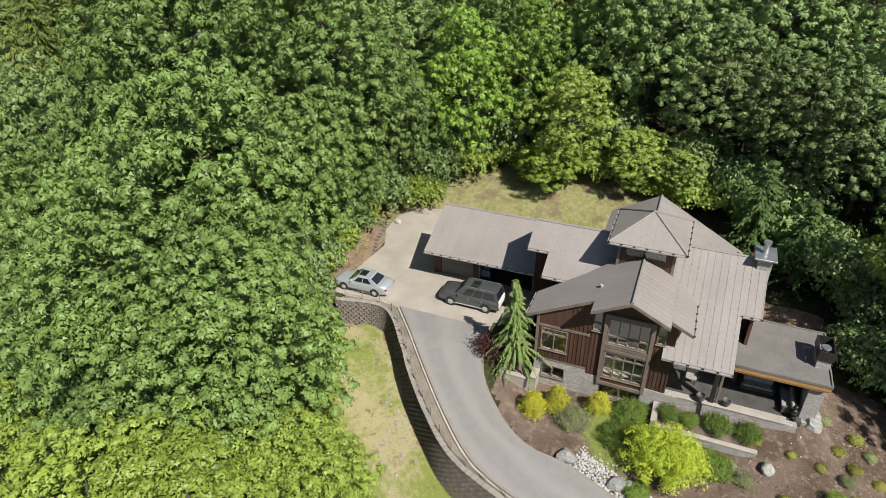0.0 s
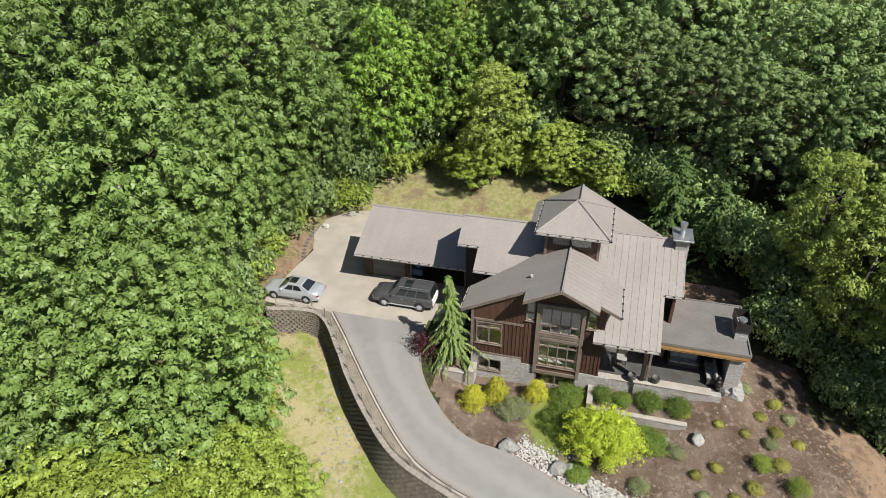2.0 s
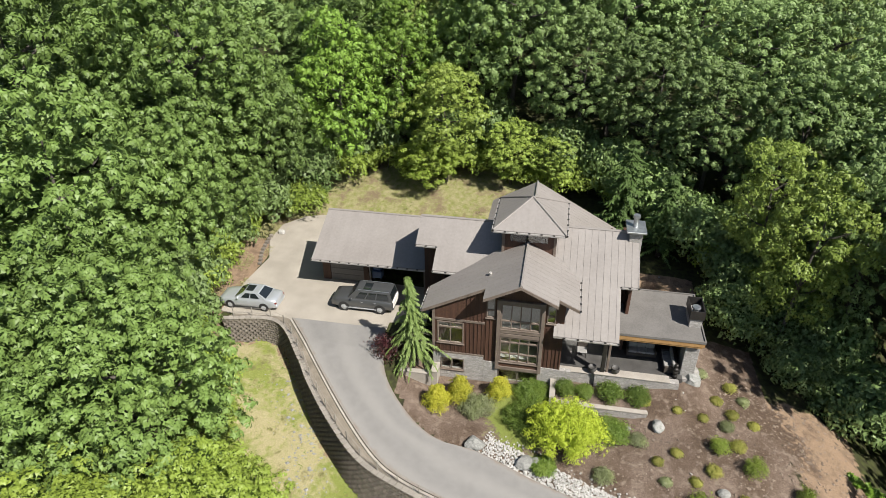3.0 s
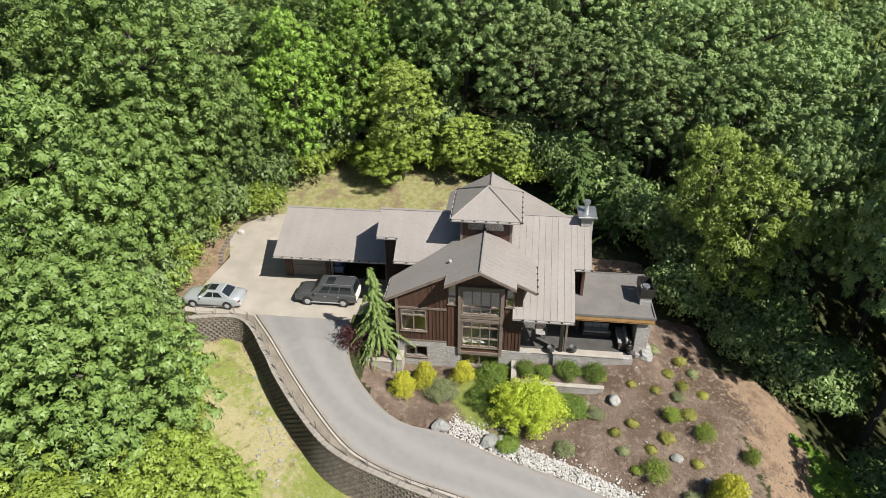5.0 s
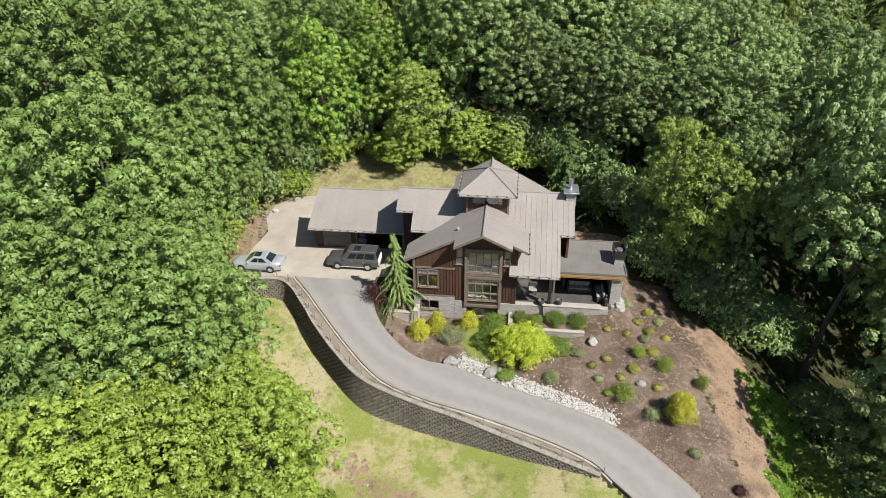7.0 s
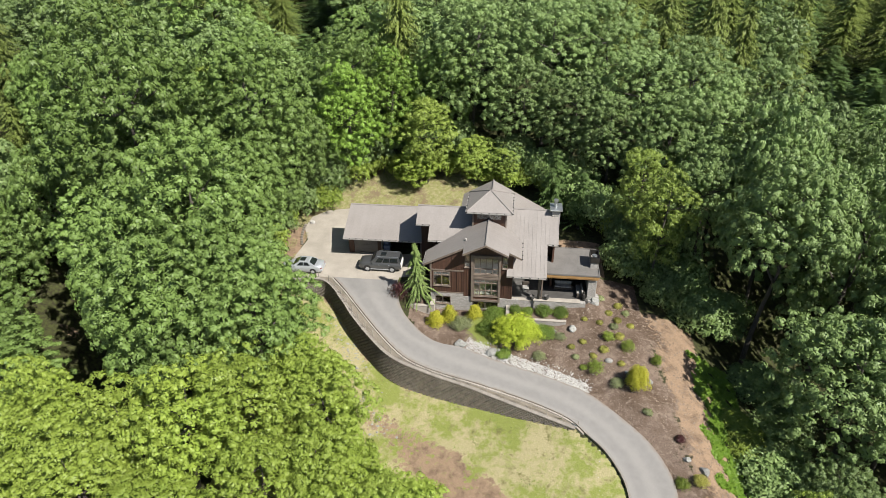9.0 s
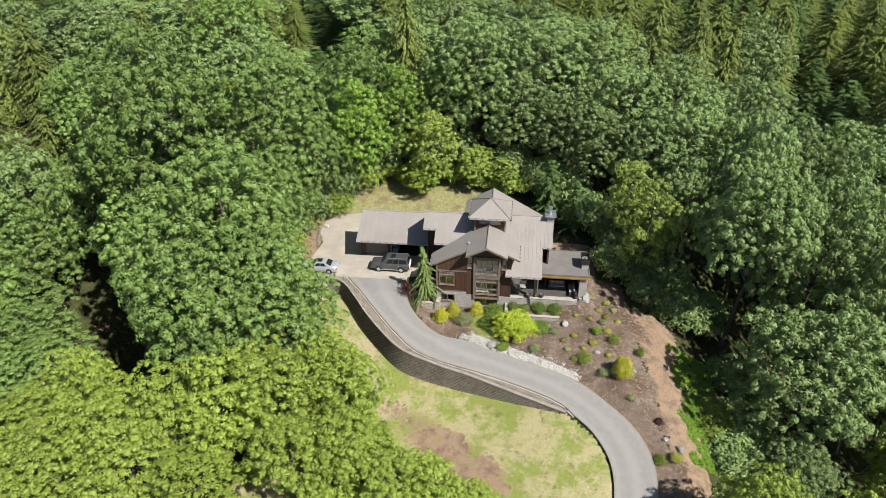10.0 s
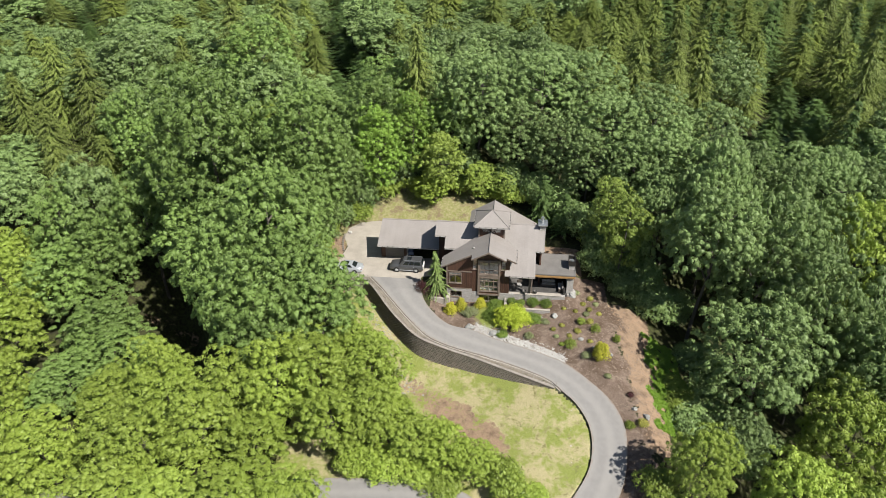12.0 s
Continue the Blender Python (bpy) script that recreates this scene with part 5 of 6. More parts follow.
def fill_forest():
    """The forest beyond, on a shaken grid; heights follow the nearest of the trees above."""
    named = np.array(planted)
    step = 8.2
    for iy in range(-5, 19):
        for ix in range(-20, 18):
            x = ix * step + (iy % 2) * step / 2 + random.uniform(-1.8, 1.8)
            y = iy * step + random.uniform(-1.8, 1.8)
            # no further than the camera's widest view reaches
            if abs(x - 3 + 0.11 * (y + 73)) > 22 + 0.80 * (y + 73) or y > 146 or y < -38 or y < -29 and x > -14:
                continue
            if -26 < x < 21 and -34 < y < 27 or -22 < x < 0 and y < 0 or 14 < x < 46 and y < 13 or 10 < x < 26 and y < -18 or -52 < x < -43 and -14 < y < 8:
                continue
            if abs(y + 29.5) < 4.0 and x < 6:
                continue
            # shaded clefts between the stands hold low growth only, dark to imitate the shade
            cleft = abs(x + 28 + 0.29 * (y - 39)) < 6.5 and y > 28 or abs(x - 47 - 0.42 * (y - 34)) < 6 and 28 < y < 80 or abs(x + 98 + 0.7 * (y - 72)) < 7 and y > 55
            d = np.hypot(named[:, 0] - x, named[:, 1] - y)
            if (d < (0.62 if x > -42 else 0.5) * (named[:, 3] + 4.5)).any():
                continue
            w = 1 / (d + 3) ** 3
            top = float((w * named[:, 2]).sum() / w.sum())
            if y > 45:
                top = 22 + 0.03 * (y - 45) + random.uniform(-4, 3)
            if x < -50:
                top = min(top, 2 + 0.45 * max(y + 5, 0) + random.uniform(-2, 4))
            top += random.uniform(-5.0, 2.0)
            z = land_z(x, y)
            tall = 8.0 if cleft else min(max(top - z, 9), 29)
            # dark firs among these cedars stand in for the shadow on that band
            if y > 42 and x > 26:
                kind = random.choice(("far_cedar", "far_cedar", "fir"))
            elif y > 42 and x > 12 or y > 66 or x < -62 and y > 14:
                kind = random.choice(("far_cedar", "far_cedar", "far"))
            elif y > 40 or abs(x) > 62:
                kind = random.choice(("far", "far", "far", "far_cedar"))
            elif x > 0:
                kind = random.choice(("high", "high", "cool", "fir"))
            else:
                kind = random.choice(("maple", "maple", "maple", "high", "alder"))
            if x < -60 and y <= 14:
                kind = random.choice(("maple", "alder", "alder"))
            if y < -12 and x < 0:
                kind = "alder"
            # firs picked for their dark needles, which stand in for the clefts' shade
            if cleft:
                kind = "fir"
            r = {"maple": 5.8, "high": 5.8, "cool": 5.6, "alder": 4.4, "far": 6.2 + (1.2 if y > 70 else 0), "far_cedar": 5.2 + (1.0 if y > 70 else 0), "fir": 5.2 if y > 42 else 3.8}[kind]
            plant(kind, x, y, radius=r * random.uniform(0.8, 1.12), tall=tall)


fill_forest()
for kind, x, y, tall, r in (
    ("shade", 19.3, 4.2, 3.2, 1.9), ("shade", 22.3, 4.0, 3.4, 2.4), ("shade", 19.0, 7.5, 3.8, 2.4), ("shade", 16.5, 12.5, 5.0, 2.8),
    ("shade", 13.0, 17.5, 5.5, 3.0), ("shade", 27.5, -12.5, 2.2, 2.6), ("shade", 28.5, -9.0, 2.2, 2.6), ("shade", 28.0, -3.0, 2.4, 2.6), ("shade", 30.5, -5.5, 2.4, 2.8), ("shade", 31.5, -16.5, 4.5, 3.0), ("shade", 25.8, -15.5, 3.4, 2.6), ("shade", 30.0, -13.0, 2.2, 2.6), ("shade", 24.0, 3.0, 5.0, 3.0), ("shade", 26.5, 5.5, 5.0, 3.0), ("shade", 22.0, 8.5, 5.0, 2.8), ("shade", 21.0, 13.0, 5.0, 3.0), ("shade", 17.5, 16.5, 5.5, 3.0), ("shade", 10.0, 22.0, 6.0, 3.0), ("shade", 2.0, 27.0, 6.0, 3.0), ("shade", -5.5, 29.0, 6.0, 3.0), ("shade", 15.5, 8.5, 4.0, 2.4), ("shade", 7.0, 24.5, 6.0, 2.8), ("shade", 28.5, -17.0, 4.5, 3.0),
    ("shade", -26.5, 17.0, 5.0, 3.0), ("shade", -23.5, 22.5, 5.5, 3.0), ("shade", -20.0, 26.5, 6.0, 3.2), ("shade", -16.5, 28.5, 6.0, 3.2), ("shade", -11.0, 29.0, 6.5, 3.2), ("bush", -16.0, 26.6, 3.4, 2.4), ("bush", -9.8, 27.0, 3.4, 2.4), ("bush", -3.8, 27.0, 3.6, 2.6), ("bush", 1.8, 25.4, 3.2, 2.4),
    ("shade", -28.0, 11.5, 5.0, 3.0), ("shade", -28.0, 5.5, 5.0, 3.0), ("shade", -25.5, -6.0, 5.0, 3.0), ("shade", -23.0, -12.0, 5.0, 3.0), ("shade", -26.0, 1.0, 5.0, 2.8),
    ("bush", -23, 19.5, 3.0, 2.4), ("bush", -19.5, 25.2, 3.4, 2.4), ("bush", -13, 26.6, 2.6, 2.0), ("bush", -7, 27.2, 3.0, 2.2), ("bush", -1, 26.2, 2.6, 2.2), ("bush", 4.5, 25, 3.4, 2.4), ("bush", 8.5, 23.0, 3.4, 2.4), ("bush", 11.5, 19, 3.0, 2.2),
    ("bush", 15.5, 15, 3.2, 2.2), ("bush", 17.5, 9, 3.0, 2.0), ("bush", 24.2, -10, 1.3, 1.8), ("bush", 24.6, -13, 1.8, 2.0), ("bush", 19.5, -27, 2.6, 2.2),
    ("bush", -26.8, 6.0, 3.4, 2.2), ("bush", -27, 9.5, 3.4, 2.2), ("bush", -27, 13.5, 3.6, 2.4), ("bush", -24.5, -0.5, 3.4, 2.0), ("bush", -21.5, -3.0, 3.2, 2.0), ("bush", -20.0, -6.5, 3.4, 2.2), ("bush", -17.3, -10, 3.0, 2.0), ("bush", -13.2, -14.5, 3.0, 2.2),
    ("lime", -53.5, -31.0, 4.5, 2.6), ("lime", -57.5, -25.5, 5.5, 3.2), ("lime", -61.0, -31.0, 5.0, 3.2), ("bush", -54.5, -21.5, 3.0, 2.6), ("lime", -64.0, -24.0, 6.0, 3.2), ("bush", -50.0, -32.5, 2.2, 2.2), ("bush", 2.5, -25.8, 1.8, 1.8), ("bush", 6.5, -28.5, 1.6, 1.6), ("bush", -10, -18.6, 3.0, 2.0), ("bush", -6.0, -27, 2.2, 2.0), ("bush", -13.0, -26.0, 2.6, 2.4), ("bush", -9.4, -26.6, 2.6, 2.4), ("bush", -3.0, -28.2, 1.8, 1.9),
):
    plant(kind, x, y, radius=r, tall=tall)
for kind, protos in KINDS.items():
    for i, ob in enumerate(protos):
        if (kind, i) not in used:
            for o in (*ob.children_recursive, ob):
                bpy.data.objects.remove(o)


# ---- planting ----
def planted_thing(name, seed, tall, radius, leaf, lobes, sprigs, size, label, cat, at, low=-0.2, lobe_r=0.34, leaves=5, point=0.0, group=""):
    """A shrub or small tree at its place: crown of leaf sprigs over a short branching stem."""
    rng = np.random.default_rng(seed)
    z = land_z(*at) if len(at) == 2 else at[2]
    ob = thing(name, (at[0], at[1], z), label, cat, group)
    half = tall / (1 - low) * (1.0 if low < 0 else 1)
    b, o, s, f = broad_crown(rng, radius, half, lobes, max(5, sprigs // 2), leaves * 4, size * 0.62, low, lobe_r, size * 1.7, uneven=0.5, cap=1.15, flat=0.9, loose=0.3)
    b[:, 2] = (b[:, 2] - b[:, 2].min()) * tall / (b[:, 2].max() - b[:, 2].min())
    b[:, :2] *= (1 + 0.12 * point - point * b[:, 2] / tall)[:, None]
    mesh_part("crown", leaf_mesh("crown", b, o, s, rng, face=f), leaf, ob)
    bm = bmesh.new()
    for i in range(5):
        a = i * 1.26 + rng.uniform(0, 0.4)
        e = (math.cos(a) * radius * 0.5, math.sin(a) * radius * 0.5, tall * 0.7)
        tube(bm, (math.cos(a) * 0.04, math.sin(a) * 0.04, -0.1), e, max(0.015, tall * 0.014), 0.006, 5)
    part("stems", bm, "bark", ob)
    return ob


planted_thing("golden_maple", 301, 3.0, 2.2, "goldmaple", 50, 22, 0.17, "bright golden-yellow maple with a spreading layered crown", "tree", (3.65, -4.7), -0.35, 0.25, leaves=9)
for i, (x, y, t, r) in enumerate(((-4.87, -3.1, 1.9, 0.95), (-3.6, -1.95, 2.2, 0.9), (-0.95, -1.35, 1.8, 0.85))):
    planted_thing("golden_cypress", 310 + i, t, r, "gold", 36, 18, 0.11, "feathery golden-yellow cypress shrub", "shrub", (x, y), -0.5, 0.3, leaves=8, point=0.6, group="golden shrubs by the house")
planted_thing("golden_cypress", 320, 2.6, 1.15, "gold", 40, 18, 0.12, "tall golden-green cypress shrub on the mulch slope", "shrub", (14.7, -9.9), -0.6, 0.3, leaves=8, point=0.35, group="golden shrubs by the house")
for i, (x, y, t, r, m, w) in enumerate(((-2.3, -2.8, 1.1, 1.0, "pale", "pale yellow-green rounded shrub"), (1.25, -1.0, 1.1, 1.1, "shrub", "dark green spreading shrub"), (0.75, -3.2, 0.9, 1.35, "shrub", "low spreading green shrub"),
                                        (6.3, -3.5, 0.9, 1.05, "shrub", "dark green shrub on mulch"), (2.3, -6.7, 0.5, 0.7, "shrub", "low mossy green shrub"))):
    planted_thing("garden_shrub", 330 + i, t, r, m, 34, 24, 0.12, w, "shrub", (x, y), -0.3, 0.3, group="shrubs of the front garden")
for i, (x, y, t, r) in enumerate(((3.3, -0.8, 0.9, 0.6), (4.6, -0.8, 0.75, 0.5), (6.3, -0.75, 1.15, 0.8), (8.0, -0.7, 1.05, 0.7))):
    planted_thing("planter_shrub", 340 + i, t, r, "shrub", 26, 20, 0.11, "rounded green shrub in the terrace planter", "shrub", (x, y, -0.72), -0.3, 0.32, group="shrubs in the planter")
# small plants scattered over the mulch slope: x, y, height, radius, leaf
for i, (x, y, t, r, m) in enumerate((
    (8.44, -0.9, 0.4, 0.4, "gold"), (7.9, -3.9, 0.55, 0.65, "pale"), (10.45, -1.4, 0.25, 0.25, "gold"), (12.0, -1.7, 0.3, 0.28, "gold"), (13.1, 0.1, 0.5, 0.42, "gold"), (14.2, 1.6, 0.6, 0.45, "gold"),
    (13.9, -1.0, 0.5, 0.42, "gold"), (13.4, -2.1, 0.5, 0.45, "pale"), (12.6, -4.0, 1.0, 0.75, "shrub"), (13.8, -3.6, 0.45, 0.5, "gold"), (10.1, -4.7, 0.35, 0.3, "gold"), (8.95, -5.4, 0.35, 0.3, "gold"),
    (5.8, -6.9, 0.8, 0.75, "pale"), (12.05, -5.7, 0.55, 0.5, "gold"), (14.4, -5.2, 1.2, 0.8, "shrub"), (9.3, -6.8, 0.3, 0.3, "pale"), (11.0, -6.6, 0.3, 0.3, "gold"), (11.1, -8.2, 1.0, 1.0, "shrub"),
    (17.1, -6.2, 1.15, 0.65, "shrub"), (13.0, -9.7, 0.7, 0.7, "pale"), (17.6, -18.6, 0.7, 0.7, "shrub"), (19.0, -18.5, 0.9, 0.8, "gold"), (15.2, -1.4, 0.4, 0.35, "gold"), (14.9, 0.6, 0.5, 0.4, "pale"),
    (15.5, -12.3, 0.4, 0.4, "pale"), (18.0, -14.6, 0.5, 0.4, "purple"), (13.6, -7.4, 0.35, 0.3, "gold"), (10.0, -8.0, 0.3, 0.3, "shrub"), (12.3, 2.2, 0.4, 0.5, "pale"),
)):
    planted_thing("slope_plant", 360 + i, t * 0.95, r * 0.74, {"gold": "gold_dull", "shrub": "slope_green"}.get(m, m), 18, 14, 0.1, {"gold": "small yellow tufted plant in bark mulch", "pale": "small pale grey-green plant in bark mulch", "shrub": "small green shrub in bark mulch", "purple": "small dark purple plant in bark mulch"}[m],
                  "plant", (x, y), -0.25, 0.36, group="plants of the mulch slope")
planted_thing("purple_maple", 400, 2.1, 1.25, "purple", 15, 9, 0.2, "small dark purple-leaved maple beside the driveway", "shrub", (-9.0, 0.2, -0.25), -0.1, 0.26)
weeping = conifer_tree("weeping_conifer", 410, 7.0, 2.15, "weeping", 18, 9, 30, 0.24, "weeping evergreen conifer with drooping green branches", 0.62, 0.1, "conifer", 1.0, hang=0.6, loose=0.8)
weeping.matrix_basis = pose(-6.95, 0.15, -0.25, 0, -4, 20)


# ---- rocks ----
def boulder(at, size, seed, label="rough grey granite boulder resting on mulch", flat=0.7):
    rng = random.Random(seed)
    bm = bmesh.new()
    bmesh.ops.create_icosphere(bm, subdivisions=3, radius=1)
    sh = [Vector((rng.uniform(-1, 1), rng.uniform(-1, 1), rng.uniform(-1, 1))).normalized() for _ in range(9)]
    for v in bm.verts:
        for d in sh:
            over = v.co.dot(d) - 0.72
            if over > 0:
                v.co -= d * over * 0.9
        v.co *= 1 + 0.1 * noise.noise(v.co * 2.5 + Vector((seed, 0, 0)))
        v.co = Vector((v.co.x * size[0], v.co.y * size[1], v.co.z * size[2] * flat))
    ob = part("boulder", bm, "rock", None)
    ob.matrix_basis = pose(at[0], at[1], land_z(*at) + size[2] * 0.22, 0, 0, seed * 53 % 360)
    return tagged(ob, label, "boulder", "boulders of the garden")


for i, (x, y, a) in enumerate(((-2.0, -5.9, 0.72), (1.15, -6.6, 0.62), (9.2, -2.6, 0.55), (11.6, 1.2, 0.7), (12.4, -7.1, 0.4), (7.4, -2.9, 0.25), (19.6, -17.3, 0.5), (18.3, -16.4, 0.35), (14.0, -8.4, 0.25), (16.2, -8.8, 0.3), (1.8, -6.4, 0.42))):
    boulder((x, y), (a, a * 0.8, a * 0.9), i + 3)


def build_river():
    """A bed of pale stones along the drive's inner edge."""
    rng = np.random.default_rng(7)
    line = [Vector((*p, 0)) for p in smooth_line([(*q, 0) for q in INNER], 0.2)]
    line = [p for p in line if -1.6 < p.x < 10.4]
    bm = bmesh.new()
    bmesh.ops.create_icosphere(bm, subdivisions=1, radius=1)
    co = np.array([v.co[:] for v in bm.verts])
    fa = np.array([[v.index for v in f.verts] for f in bm.faces])
    bm.free()
    n = 4200
    k = rng.integers(1, len(line), n)
    pts = []
    for i in k:
        a, b = line[i - 1], line[i]
        d = (b - a).normalized()
        w = 1.45 * (1 - 0.45 * (a.x + 1.6) / 12)
        off = rng.uniform(0.05, w) + (0.5 if rng.random() < 0.06 else 0)
        q = a.lerp(b, rng.uniform(-1.5, 1.5))
        pts.append((q.x - d.y * off, q.y + d.x * off))
    pts = np.array(pts)
    z = land(pts[:, 0], pts[:, 1])[0]
    sz = rng.uniform(0.03, 0.085, (n, 1, 1)) * np.stack([rng.uniform(0.8, 1.3, n), rng.uniform(0.8, 1.3, n), rng.uniform(0.5, 0.9, n)], 1)[:, None]
    V = co[None] * (1 + rng.normal(0, 0.12, (n, len(co), 1))) * sz
    V[:, :, 0] += pts[:, 0][:, None]
    V[:, :, 1] += pts[:, 1][:, None]
    V[:, :, 2] += (z + rng.uniform(0.0, 0.1, n))[:, None]
    F = fa[None] + (np.arange(n) * len(co))[:, None, None]
    me = bpy.data.meshes.new("river_stones")
    me.from_pydata(V.reshape(-1, 3).tolist(), [], F.reshape(-1, 3).tolist())
    tagged(mesh_part("river_stones", me, "pebble"), "bed of pale river stones edging the driveway", "stones", kind="stuff")


build_river()


def scatter_clods():
    """Bark, clods and stones that roughen the bare ground."""
    rng = np.random.default_rng(17)
    n = 6500
    x, y = rng.uniform(3, 22, n), rng.uniform(-19, 3, n)
    z, masks = land(x, y)
    keep = (masks["mulch"] + masks["soil"] > 0.5) & ~((x < 12.5) & (y > -2.2))
    x, y, z = x[keep], y[keep], z[keep]
    n = len(x)
    co = np.array([(1, 0, 0), (-1, 0, 0), (0, 1, 0), (0, -1, 0), (0, 0, 1), (0, 0, -1)], float)
    fa = np.array([(0, 2, 4), (2, 1, 4), (1, 3, 4), (3, 0, 4), (2, 0, 5), (1, 2, 5), (3, 1, 5), (0, 3, 5)])
    s = 0.03 + 0.09 * rng.random(n) ** 3
    V = co[None] * (1 + rng.normal(0, 0.25, (n, 6, 1))) * s[:, None, None] * np.array([1, 1, 0.6])
    an = rng.uniform(0, 6.28, n)
    vx, vy = V[:, :, 0].copy(), V[:, :, 1].copy()
    V[:, :, 0] = vx * np.cos(an)[:, None] - vy * np.sin(an)[:, None] + x[:, None]
    V[:, :, 1] = vx * np.sin(an)[:, None] + vy * np.cos(an)[:, None] + y[:, None]
    V[:, :, 2] += z[:, None] + 0.01
    me = bpy.data.meshes.new("clods")
    me.from_pydata(V.reshape(-1, 3).tolist(), [], (fa[None] + (np.arange(n) * 6)[:, None, None]).reshape(-1, 3).tolist())
    tagged(mesh_part("mulch_clods", me, "clod"), "loose bark chips and clods on the mulch", "mulch", kind="stuff")


scatter_clods()


def grass_tufts(name, n, area, keep, mat, tall, label, seed, wide=0.3):
    rng = np.random.default_rng(seed)
    x, y = rng.uniform(area[0], area[1], n), rng.uniform(area[2], area[3], n)
    z, masks = land(x, y)
    k = keep(x, y, masks)
    p = np.stack([x, y, z], 1)[k]
    blades = 4
    b = np.repeat(p, blades, 0) + rng.normal(0, 0.05, (len(p) * blades, 3)) * np.array([1, 1, 0])
    o = unit(np.stack([rng.normal(0, 1.0, len(b)), rng.normal(0, 1.0, len(b)), np.ones(len(b)) * 0.7], 1))
    me = leaf_mesh(name, b, o, tall * rng.uniform(0.6, 1.4, len(b)), rng, 0.35, wide, 0.02, True)
    tagged(mesh_part(name, me, mat), label, "grass", kind="stuff")


grass_tufts("grass", 9000, (-21, 14, -30, 1), lambda x, y, m: (m["turf"] > 0.5) & (np.sin(x * 0.6 + 1) * np.cos(y * 0.5) + 0.4 * np.sin(x * 2.1 + y) > -0.35), "grass_green", 0.085, "rough green grass below the retaining wall", 5)
grass_tufts("dry_grass", 7000, (-21, 14, -30, 1), lambda x, y, m: (m["turf"] > 0.5) & (np.sin(x * 0.6 + 1) * np.cos(y * 0.5) < 0.35), "grass_straw", 0.09, "dry straw-coloured grass below the retaining wall", 6)
grass_tufts("bank_grass", 5000, (-26, 1, 15.5, 28), lambda x, y, m: (m["dry"] > 0.5) & ~((x < -16) & (x > -24.2) & (y < 19.6)), "grass_straw", 0.10, "yellowed rough grass on the bank behind the garage", 8)
grass_tufts("bank_weeds", 2600, (-26, 1, 15.5, 28), lambda x, y, m: (m["dry"] > 0.5) & ~((x < -16) & (x > -24.2) & (y < 19.6)) & (np.sin(x * 1.3) * np.cos(y * 1.1 + x * 0.4) > 0.1), "grass_green", 0.2, "green weeds on the bank behind the garage", 18)
grass_tufts("bed_weeds", 2400, (-28, -22.9, 2.5, 16), lambda x, y, m: np.sin(x * 1.9 + 1) * np.cos(y * 1.2 + x * 0.6) > -0.25 + 0.25 * (x + 25.5), "grass_straw", 0.17, "dry weeds on the dirt bed beside the apron", 28)
grass_tufts("lawn_weeds", 5200, (-21, 14, -30, 1), lambda x, y, m: (m["turf"] > 0.5) & (np.sin(x * 1.7 + 2) * np.cos(y * 1.3 + x * 0.5) + 0.5 * np.sin(x * 0.7 - y * 0.9) > 0.62), "shrub", 0.22, "dark weeds growing through the lawn", 19)
grass_tufts("ivy", 9500, (20.0, 25.5, -18, -2.5), lambda x, y, m: (x > 20.9 + 0.45 * np.sin(y * 1.1) + 0.3 * np.sin(y * 2.7 + 1)) & (np.sin(x * 2.3 + y) * np.cos(y * 1.9 - x) > -0.55), "ivy", 0.34, "bright green creeping groundcover beside the bare slope", 9, 0.8)
grass_tufts("bed_grass", 3500, (-1.6, 2.6, -6.3, 0), lambda x, y, m: m["grass"] > 0.5, "grass_green", 0.08, "green lawn patch in the front garden", 10)


def lawn_stones():
    """Pale broken stones strewn over the strip below the wall."""
    rng = np.random.default_rng(23)
    n = 420
    y = rng.uniform(-15, -1, n)
    x = -15.2 - 0.55 * (y + 3) + rng.normal(0, 1.0, n)
    z, masks = land(x, y)
    k = masks["turf"] > 0.5
    x, y, z = x[k], y[k], z[k]
    n = len(x)
    co = np.array([(1, 0, 0), (-1, 0, 0), (0, 1, 0), (0, -1, 0), (0, 0, 1), (0, 0, -1)], float)
    fa = np.array([(0, 2, 4), (2, 1, 4), (1, 3, 4), (3, 0, 4), (2, 0, 5), (1, 2, 5), (3, 1, 5), (0, 3, 5)])
    s = 0.03 + 0.13 * rng.random(n) ** 3
    V = co[None] * (1 + rng.normal(0, 0.3, (n, 6, 1))) * s[:, None, None] * np.array([1.2, 1, 0.6]) + np.stack([x, y, z], 1)[:, None]
    me = bpy.data.meshes.new("lawn_stones")
    me.from_pydata(V.reshape(-1, 3).tolist(), [], (fa[None] + (np.arange(n) * 6)[:, None, None]).reshape(-1, 3).tolist())
    tagged(mesh_part("lawn_stones", me, "rock"), "pale broken stones strewn in the lawn", "stones", kind="stuff")


lawn_stones()


